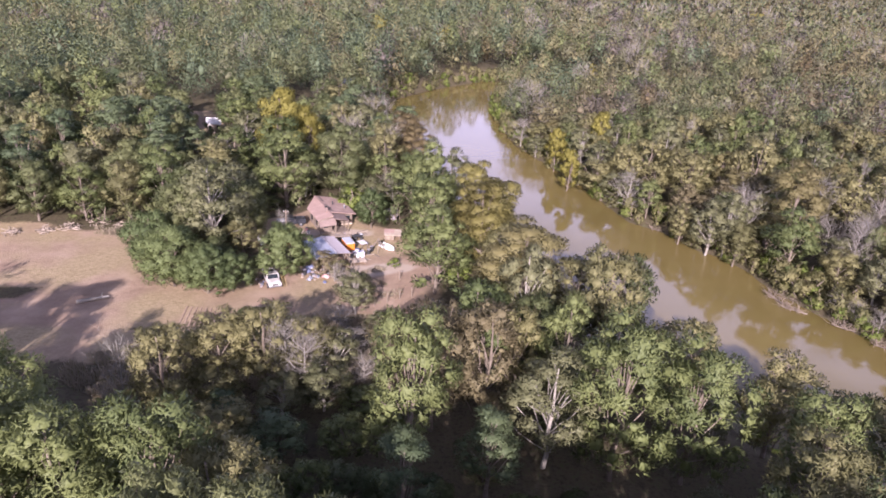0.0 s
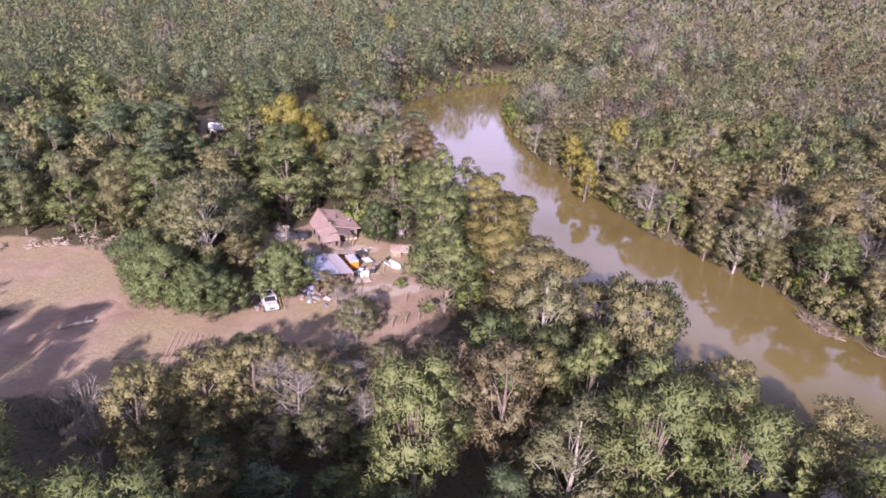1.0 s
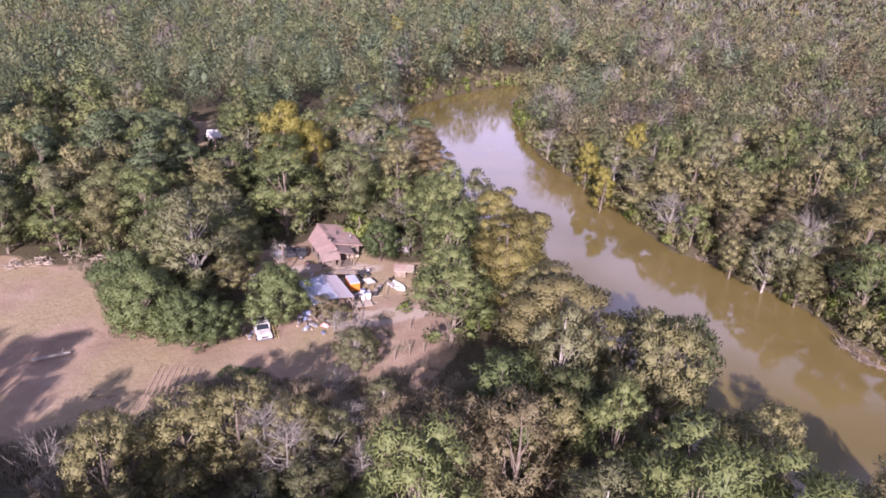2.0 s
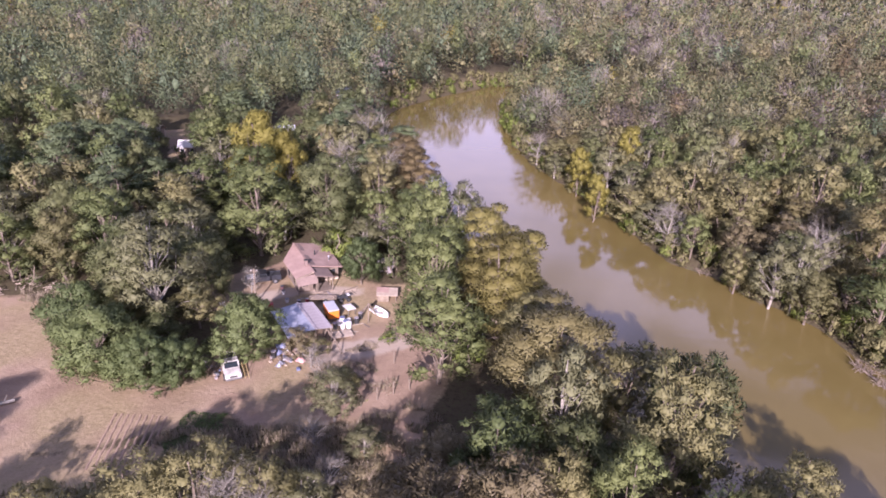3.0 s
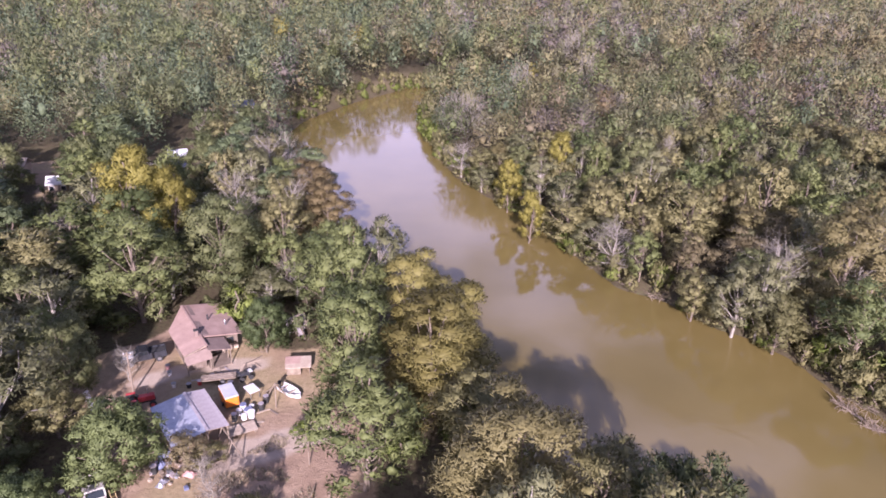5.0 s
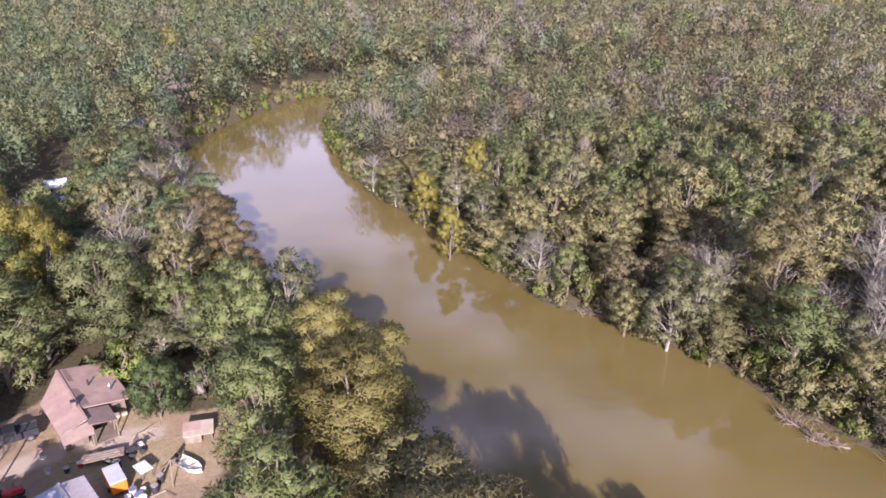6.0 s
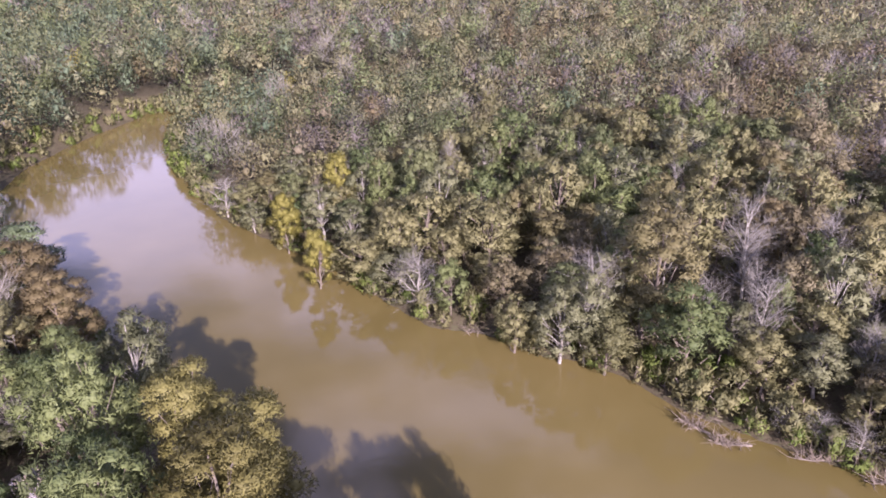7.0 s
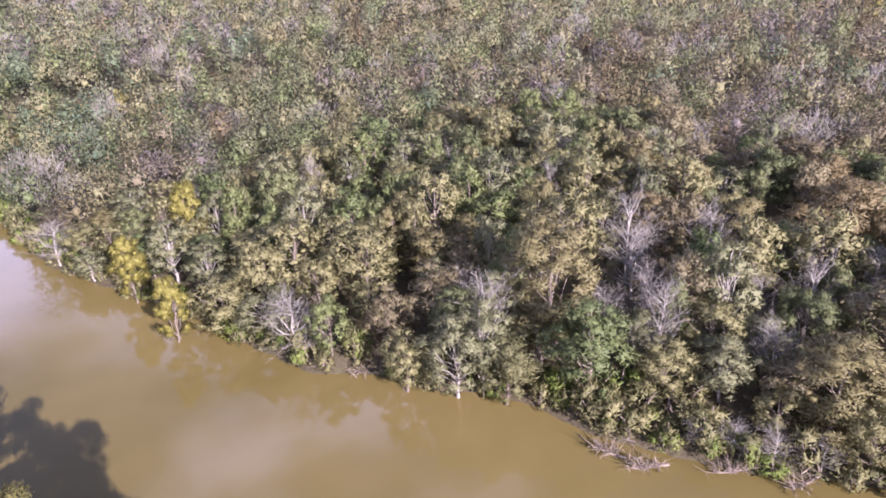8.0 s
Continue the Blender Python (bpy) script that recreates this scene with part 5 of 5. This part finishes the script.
def utility_trailer():
    t = thing("utility_trailer", (-15.4, 107.4), 8, "flat utility trailer loaded with weathered lumber", "trailer")
    part("deck", box(B(), (3.6, 1.2, 0.1), (0, 0, 0.55), bevel=0.01), WOOD, t)
    part("tow_bar", rod(B(), (-1.8, 0, 0.5), (-2.8, 0, 0.45), 0.05), STEEL, t)
    for y in (-0.68, 0.68):
        w = part("wheel", rod(B(), (0.4, y - 0.08, 0.3), (0.4, y + 0.08, 0.3), 0.3, sides=18), BLACK, t)
        part("rim", rod(B(), (0.4, y - 0.085, 0.3), (0.4, y + 0.085, 0.3), 0.16, sides=14), STEEL, w)
    rng = random.Random(3)
    stack = thing("lumber_stack", (-15.4, 107.4, 3.4 + 0.62), 8, "loose stack of pale boards on the flat trailer", "lumber")
    for i in range(7):
        part("board", box(B(), (rng.uniform(2.2, 3.4), 0.16, 0.04), (rng.uniform(-0.2, 0.2), -0.5 + 0.16 * i, 0.03), rng.uniform(-3, 3), 0.005), PALE_WOOD if i % 2 else BOARD, stack)
    q = thing("quad_bike", (-12.7, 107.7), 30, "dark quad bike with pale racks behind the trailer", "quad bike")
    part("body", box(B(), (1.2, 0.45, 0.35), (0, 0, 0.65), bevel=0.1), DARK_PAINT, q)
    part("seat", box(B(), (0.6, 0.32, 0.14), (-0.2, 0, 0.88), bevel=0.05), BLACK, q)
    part("rack", box(B(), (0.4, 0.7, 0.04), (0.6, 0, 0.86), bevel=0.01), WHITE, q)
    part("handlebar", rod(B(), (0.25, -0.38, 1.05), (0.25, 0.38, 1.05), 0.025), STEEL, q)
    for x in (-0.5, 0.5):
        for y in (-0.42, 0.42):
            part("wheel", rod(B(), (x, y - 0.12, 0.27), (x, y + 0.12, 0.27), 0.27, sides=16), BLACK, q)


def canopy_table():
    t = thing("table", (-11.5, 104.5), -55, "white-topped work table standing in the yard", "table")
    part("tabletop", box(B(), (1.6, 1.15, 0.06), (0, 0, 0.86), bevel=0.02), WHITE, t)
    for x in (-0.7, 0.7):
        for y in (-0.48, 0.48):
            part("leg", box(B(), (0.06, 0.06, 0.84), (x, y, 0.42)), STEEL, t)


def yard_clutter():
    rng = random.Random(8)
    # white tubs beside the cargo trailer
    for x, y, r, h in ((-12.0, 102.0, 0.34, 0.7), (-11.4, 101.3, 0.42, 0.6), (-11.0, 100.7, 0.36, 0.75), (-11.7, 100.5, 0.3, 0.5), (-12.3, 101.3, 0.28, 0.55), (-11.2, 102.1, 0.25, 0.45)):
        b = thing("tub", (x, y), rng.uniform(0, 90), "white plastic tub standing in the yard", "tub", "tubs by the trailer")
        part("shell", rod(B(), (0, 0, 0), (0, 0, h), r * 0.85, r, 16), WHITE, b)
        part("lid", rod(B(), (0, 0, h), (0, 0, h + 0.05), r * 1.05, r, 16), WHITE if rng.random() < 0.7 else BLUE_TARP, b)
    # boxes, crates and sheets heaped in front of the barn and beside the white truck
    for i in range(70):
        if i < 50:
            x, y = rng.gauss(-16.9, 0.9), rng.gauss(94.0, 1.4)
        else:
            x, y = rng.gauss(-24.0, 0.6), rng.gauss(89.8, 0.8)
        m = rng.choice([WHITE, BLUE_TARP, RUSTY, METAL, BOARD, PALE_WOOD, RUSTY, STEEL, WOOD, BOARD])
        c = thing("crate", (x, y), rng.uniform(0, 180), "discarded crate lying in the junk heap", "crate", "junk heap")
        s = rng.uniform(0.16, 0.45)
        part("shell", box(B(), (s, s * rng.uniform(0.5, 1), s * rng.uniform(0.4, 0.9)), (0, 0, s * 0.28), 0, 0.02, (rng.uniform(-8, 8), rng.uniform(-8, 8))), m, c)
        part("lid", box(B(), (s * 1.04, s * 0.8, 0.03), (0, 0, s * 0.62), rng.uniform(-8, 8), 0.008, (rng.uniform(-12, 12), 0)), m, c)
    for x, y, w, d, m, turn in ((-17.9, 95.6, 1.6, 1.1, BLUE_TARP, 20), (-15.2, 92.6, 1.1, 0.8, PINK, -25), (-18.0, 94.0, 1.0, 0.8, BLUE_TARP, 55), (-17.3, 91.6, 1.2, 0.7, METAL, 70)):
        c = thing("tarpaulin", (x, y), turn, "crumpled tarpaulin over junk near the barn", "tarpaulin", "tarpaulins")
        bm = B()
        bmesh.ops.create_grid(bm, x_segments=9, y_segments=7, size=0.5)
        for v in bm.verts:
            v.co = Vector((v.co.x * w, v.co.y * d, 0.12 + 0.45 * max(0, 1 - 3.4 * v.co.length_squared) * rng.uniform(0.6, 1.1)))
        part("sheet", bm, m, c)
    for x, y, turn in ((-37.6, 185.2, 10), (-36.8, 182.6, -12)):
        c = thing("tarpaulin", (x, y), turn, "blue tarpaulin stretched beside the river cabin", "tarpaulin", "tarpaulins")
        part("sheet", slab(B(), [(-1.6, -0.9, 1.2), (1.6, -0.9, 1.1), (1.6, 0.9, 1.9), (-1.6, 0.9, 2.0)], 0.03), DARK_TARP, c)
        for dx in (-1.5, 1.5):
            part("post", rod(B(), (dx, 0.85, 0), (dx, 0.85, 1.9), 0.05), WOOD, c)
            part("post", rod(B(), (dx, -0.85, 0), (dx, -0.85, 1.12), 0.05), WOOD, c)
    # leaning white door by the oak
    for i, (x, y) in enumerate(((-27.5, 104.2), (-26.7, 102.8))):
        p = thing("panel", (x, y), 60, "white panel leaning against a post", "panel", "leaning panels")
        part("sheet", box(B(), (0.6, 0.05, 1.4), (0, 0.3, 0.7), 0, 0.01, (-14, 0)), WHITE, p)
        part("brace", rod(B(), (0, 0.9, 0), (0, 0.45, 1.3), 0.04), WOOD, p)
    # plank platform beside the barn
    p = thing("platform", (-11.6, 98.6), 24, "low platform of pale weathered planks", "platform")
    for i in range(8):
        part("plank", box(B(), (2.7, 0.19, 0.05), (0, -0.75 + 0.205 * i, 0.33 + 0.006 * (i % 3)), rng.uniform(-1, 1), 0.008), PALE_WOOD, p)
    for x in (-1.1, 1.1):
        part("bearer", box(B(), (0.12, 1.6, 0.30), (x, 0, 0.15)), WOOD, p)
    # frame of poles
    p = thing("pole_frame", (-12.3, 95.6), -60, "dark swing frame of wooden poles", "frame")
    for x in (-1.3, 1.3):
        part("leg", rod(B(), (x - 0.2, -0.7, 0), (x, 0, 2.0), 0.06), WOOD, p)
        part("leg", rod(B(), (x + 0.2, 0.7, 0), (x, 0, 2.0), 0.06), WOOD, p)
    part("crossbar", rod(B(), (-1.6, 0, 2.0), (1.6, 0, 2.0), 0.06), WOOD, p)
    # hoist by the boat
    p = thing("hoist", (-8.9, 103.4), 10, "dark tripod hoist made of poles", "hoist")
    for a in (20, 150, 265):
        part("leg", rod(B(), (1.2 * math.cos(radians(a)), 1.2 * math.sin(radians(a)), 0), (0, 0, 2.1), 0.06), WOOD, p)
    part("block", box(B(), (0.25, 0.25, 0.3), (0, 0, 1.6), bevel=0.04), BLACK, p)
    part("boom", rod(B(), (-1.0, 1.6, 0.1), (0.2, -0.2, 2.1), 0.07), WOOD, p)
    # fence posts
    for x, y in ((-5.9, 85.9), (-4.3, 87.1), (-2.7, 88.0), (-4.8, 93.2), (-7.4, 84.6)):
        p = thing("fence_post", (x, y), rng.uniform(0, 90), "weathered grey wooden fence post", "fence post", "fence posts")
        part("shaft", rod(B(), (0, 0, -0.2), (rng.uniform(-0.06, 0.06), 0, 1.5), 0.07, 0.06), WOOD, p)
    # service pole with its cross arm
    p = thing("utility_pole", (-23.75, 105.7), 0, "wooden service pole beside the drive", "utility pole")
    part("shaft", rod(B(), (0, 0, -0.3), (0.05, 0, 5.0), 0.11, 0.08, 10), WOOD, p)
    part("cross_arm", box(B(), (0.9, 0.09, 0.1), (0.05, 0, 4.7), bevel=0.01), WOOD, p)
    part("insulator", rod(B(), (0.4, 0, 4.75), (0.4, 0, 4.9), 0.04), WHITE, p)
    part("insulator", rod(B(), (-0.3, 0, 4.75), (-0.3, 0, 4.9), 0.04), WHITE, p)
    # ladder by the white truck, yellow
    p = thing("ladder", (-20.4, 89.2), 35, "weathered yellowish ladder leaning in the brush", "ladder")
    for x in (-0.2, 0.2):
        part("rail", rod(B(), (x, -0.6, 0.0), (x, 0.6, 1.5), 0.03), YELLOW_PAINT, p)
    for k in range(5):
        part("rung", rod(B(), (-0.2, -0.4 + 0.2 * k, 0.25 + 0.25 * k), (0.2, -0.4 + 0.2 * k, 0.25 + 0.25 * k), 0.02), YELLOW_PAINT, p)
    # pale log at the field's edge
    p = thing("fallen_log", (-43.2, 81.6), 31, "long pale log lying at the field edge", "log")
    part("trunk", rod(B(), (-1.9, 0, 0.2), (1.9, 0.1, 0.22), 0.24, 0.17, 10), PALE_BARK, p)
    part("stub", rod(B(), (1.0, 0.1, 0.25), (1.3, 0.5, 0.75), 0.07, 0.04), PALE_BARK, p)
    # scrap timber lying about the yard
    for i in range(22):
        x, y = rng.choice([(-12.5, 110.3), (-11.3, 99.8), (-9.0, 101.6), (-14.6, 108.9), (-24.8, 91.2), (-16.8, 92.5), (-13.0, 93.8)])
        c = thing("scrap_board", (x + rng.gauss(0, 0.9), y + rng.gauss(0, 0.6)), rng.uniform(0, 180), "weathered scrap board lying on the ground", "board", "scrap timber")
        part("board", box(B(), (rng.uniform(0.8, 2.4), rng.uniform(0.12, 0.25), 0.05), (0, 0, 0.04), 0, 0.008, (0, rng.uniform(-2, 2))), rng.choice([WOOD, BOARD, PALE_WOOD, RUSTY]), c)
    for x, y in ((-12.6, 100.3), (-10.2, 101.9), (-13.9, 106.0), (-9.9, 103.2), (-25.2, 90.6), (-18.4, 93.2)):
        c = thing("barrel", (x, y), rng.uniform(0, 90), "dark old drum standing in the yard", "barrel", "drums in the yard")
        part("shell", rod(B(), (0, 0, 0), (0, 0, 0.8), 0.28, 0.28, 16), BLACK, c)
        part("rim", rod(B(), (0, 0, 0.8), (0, 0, 0.83), 0.3, 0.3, 16), RUSTY, c)
    # porch clutter
    for x, y, m in ((-19.9, 106.6, WHITE), (-18.3, 106.4, BLACK), (-20.9, 108.9, WHITE), (-17.3, 106.9, RED_PAINT), (-16.2, 108.0, BOARD), (-21.4, 110.2, PINK)):
        c = thing("bucket", (x, y), rng.uniform(0, 90), "old bucket standing near the house", "bucket", "buckets near the house")
        part("shell", rod(B(), (0, 0, 0), (0, 0, 0.5), 0.2, 0.26, 14), m, c)
        part("rim", rod(B(), (0, 0, 0.5), (0, 0, 0.53), 0.28, 0.28, 14), STEEL, c)


def far_houses():
    for at, turn, size, roof, wall, label in (
            ((-55.8, 171.5), 10, (2.8, 2.4, 2.3), WHITE, SIDING, "small white cabin with pale metal roof in the woods"),
            ((-67.5, 182.5), -5, (4.0, 3.0, 2.6), PALE_WOOD, SIDING, "pale outbuilding beside a forest clearing"),
            ((-39.0, 190.5), 15, (3.2, 2.6, 2.0), GREY_PAINT, SIDING, "white-roofed river cabin among the trees"),
            ((-33.0, 236.0), 25, (5.0, 4.0, 2.6), DARK_TARP, BOARD, "dark blue-roofed shelter by the river landing")):
        h = thing("cabin", at, turn, label, "house", "cabins in the woods")
        lx, ly, hz = size
        part("wall", box(B(), (lx, ly, hz), (0, 0, hz / 2)), wall, h)
        for s in (-1, 1):
            part("roof_slope", slab(B(), [(-lx / 2 - 0.4, 0, hz + 1.2), (lx / 2 + 0.4, 0, hz + 1.2), (lx / 2 + 0.4, s * (ly / 2 + 0.4), hz), (-lx / 2 - 0.4, s * (ly / 2 + 0.4), hz)], 0.1), roof, h)
        d = part("door", box(B(), (0.9, 0.06, 2.0), (0.6, -ly / 2 - 0.03, 1.0), bevel=0.01), BOARD, h)
        part("handle", rod(B(), (0.9, -ly / 2 - 0.1, 1.0), (0.9, -ly / 2 - 0.02, 1.0), 0.03), STEEL, d)
        for x in (-lx / 3.2, lx / 2.6):
            w = part("window", box(B(), (0.9, 0.08, 0.9), (x, -ly / 2 - 0.03, 1.5), bevel=0.02), WHITE, h)
            part("pane", box(B(), (0.76, 0.1, 0.76), (x, -ly / 2 - 0.035, 1.5)), GLASS, w)


def drowned_trees():
    """Fallen trees that lie in the water along the far bank."""
    rng = np.random.default_rng(21)
    for x, y, length, turn, n in ((55.5, 102.2, 3.4, -76, 5), (53.3, 101.4, 3.2, 110, 44), (54.6, 97.6, 3.6, 150, 46), (38.6, 135.2, 4.0, -110, 16), (60.5, 92.0, 5.0, 150, 34), (42.0, 130.0, 3.0, -130, 14), (63.5, 87.5, 4.5, 170, 30)):
        t = thing("fallen_tree", (x, y, -0.05), turn, "dead grey tree fallen into the river", "fallen tree", "fallen trees")
        w, c = Shape(), Shape()
        p = wander(rng, (-length / 2, 0, 0.05), (length / 2, 0.2, 0.35), 5, 0.08)
        w.tube(p, np.linspace(0.16, 0.05, 5), 6)
        for i in range(n):
            u = rng.uniform(0.2, 1)
            s = p[0] * (1 - u) + p[-1] * u
            e = s + rng.normal(size=3) * np.array([0.9, 1.0, 0.3]) + np.array([0.3, 0, 0.75])
            q = wander(rng, s, e, 3, 0.1)
            c.tube(q, (0.035, 0.022, 0.008), 3)
            for _ in range(4):
                f = q[1] + rng.normal(size=3) * 0.55
                o = rng.normal(size=3) * 0.02
                c.add([q[1] - o, q[1] + o, f], [(0, 1, 2)])
        for nm, sh, m in (("trunk", w, BARK), ("branchwork", c, WOOD)):
            ob = new(nm, sh.mesh(nm, m))
            ob.parent = t


def brush():
    """Tall dry weeds and brush on the rough ground, one mesh."""
    rng = np.random.default_rng(31)
    V = []
    M = []
    for cx, cy, a, b, n, tall in ((-12, 72, 13, 9, 26000, 0.8), (-3, 79, 5, 6, 7000, 0.7), (-9, 89, 5, 4, 2600, 0.32), (-30, 66, 9, 5, 9000, 0.8), (4, 70, 5, 5, 6000, 0.7), (-22, 77, 4, 3, 3000, 0.6), (-10, 96.5, 3, 1.5, 800, 0.3), (-48, 105, 8, 2.0, 3000, 0.7)):
        ang, rad = rng.uniform(0, 6.283, n), np.sqrt(rng.uniform(0, 1, n))
        x, y = cx + a * rad * np.cos(ang), cy + b * rad * np.sin(ang)
        patch = wobble(x, y, 1.6, 7.0) + wobble(x, y, 0.7, 8.0)
        keep = patch > -0.25
        x, y = x[keep], y[keep]
        z = ground_height(x, y)
        k = len(x)
        h = tall * rng.uniform(0.4, 1.3, k)
        d = rng.normal(size=(k, 2)) * 0.25
        w = rng.normal(size=(k, 2))
        w = w / np.linalg.norm(w, axis=1)[:, None] * (0.055 * rng.uniform(0.5, 1.3, k))[:, None]
        p = np.stack([x, y, z], 1)
        tip = p + np.stack([d[:, 0], d[:, 1], h], 1)
        side = np.concatenate([w, np.zeros((k, 1))], 1)
        V.append(np.stack([p - side, p + side, tip], 1).reshape(-1, 3))
        M.append((rng.uniform(size=k) < 0.12).astype(np.int32))
    v = np.concatenate(V)
    me = bpy.data.meshes.new("dry_brush")
    me.from_pydata(v.tolist(), [], np.arange(len(v)).reshape(-1, 3).tolist())
    me.materials.append(LEAF["brush"])
    me.materials.append(LEAF["olive"])
    me.polygons.foreach_set("material_index", np.concatenate(M))
    tagged(new("dry_brush", me), "tall tan weeds and dry brush on rough ground", "brush", kind="stuff")


def garden():
    """Ploughed rows with a strip of young green beside them."""
    g = thing("garden_bed", (-28.0, 77.6), 0, "ploughed garden bed of bare pinkish soil rows", "garden bed")
    soil = mottled("ploughed_soil", (0.22, 0.15, 0.105), (0.33, 0.24, 0.17), 0.8, 0.95, bump=0.4)
    rng = np.random.default_rng(41)
    for i in range(9):
        bm = B()
        y = np.linspace(-4.2, 4.0, 22)
        x0 = -2.6 + i * 0.62
        rows = []
        for yy in y:
            gx, gy = x0 + 0.03 * rng.normal() - 0.12 * yy, yy
            gz = float(ground_height(np.array([gx - 28.0]), np.array([gy + 77.6]))[0]) - float(ground_height(np.array([-28.0]), np.array([77.6]))[0])
            h = 0.06 + 0.02 * rng.normal()
            rows.append([bm.verts.new((gx + dx, gy, gz + dz)) for dx, dz in ((-0.2, -0.06), (-0.07, h * 0.8), (0.06, h), (0.2, -0.06))])
        for a, b in zip(rows, rows[1:]):
            for k in range(3):
                bm.faces.new((a[k], a[k + 1], b[k + 1], b[k]))
        part("soil_ridge", bm, soil, g)
    V = []
    n = 6000
    u, v = rng.uniform(-1, 1, n), rng.uniform(-1, 1, n)
    x, y = -22.6 + 2.0 * u * (1 + 0.25 * wobble(u * 6, v * 6, 1.0)) + 0.5 * v, 77.5 + 5.0 * v
    z = ground_height(x, y)
    w = rng.normal(size=(n, 2)) * 0.05
    p = np.stack([x, y, z], 1)
    side = np.concatenate([w, np.zeros((n, 1))], 1)
    tip = p + np.stack([rng.normal(size=n) * 0.12, rng.normal(size=n) * 0.12, rng.uniform(0.04, 0.14, n)], 1)
    vv = np.stack([p - side, p + side, tip], 1).reshape(-1, 3)
    me = bpy.data.meshes.new("young_grass")
    me.from_pydata(vv.tolist(), [], np.arange(len(vv)).reshape(-1, 3).tolist())
    me.materials.append(leaf_material("young_grass", [(0.05, 0.08, 0.028), (0.075, 0.115, 0.04), (0.10, 0.14, 0.05)]))
    tagged(new("young_grass", me), "bright green strip of young grass beside the garden", "grass", kind="stuff")


def brush_piles():
    """Heaps of cut branches along the field's edge."""
    rng = np.random.default_rng(51)
    for x, y, r in ((-57.8, 105.4, 1.6), (-54.6, 108.6, 2.0), (-61.0, 103.4, 1.3), (-50.4, 107.6, 1.5), (-65.2, 101.8, 1.2)):
        t = thing("brush_pile", (x, y), 0, "heap of dry tan branches at the field edge", "brush pile", "brush piles")
        for i in range(44):
            a, k = rng.uniform(0, 6.283), rng.uniform(0, 1) ** 0.6 * r
            p = np.array([math.cos(a) * k, math.sin(a) * k, rng.uniform(0.05, 0.9 * (1.15 - k / r))])
            q = rng.normal(size=3) * np.array([1, 1, 0.25])
            q = q / np.linalg.norm(q) * rng.uniform(0.7, 1.6)
            c = Shape()
            c.tube(wander(rng, p - q * 0.5, p + q * 0.5, 3, 0.07), (0.055, 0.045, 0.018), 4)
            ob = new("branch", c.mesh("branch", PALE_WOOD if i % 3 else BARK))
            ob.parent = t


house()
barn()
brush_piles()
garden()
cargo_trailer()
pickup((-22.3, 90.0), -64, DIRTY_WHITE, "old white pickup truck parked under a tree", None)
pickup((-24.4, 112.2), 200, DARK_PAINT, "dark pickup truck with white hood beside the house", WHITE)
tractor()
skiff()
small_sheds()
utility_trailer()
canopy_table()
yard_clutter()
far_houses()
drowned_trees()
brush()
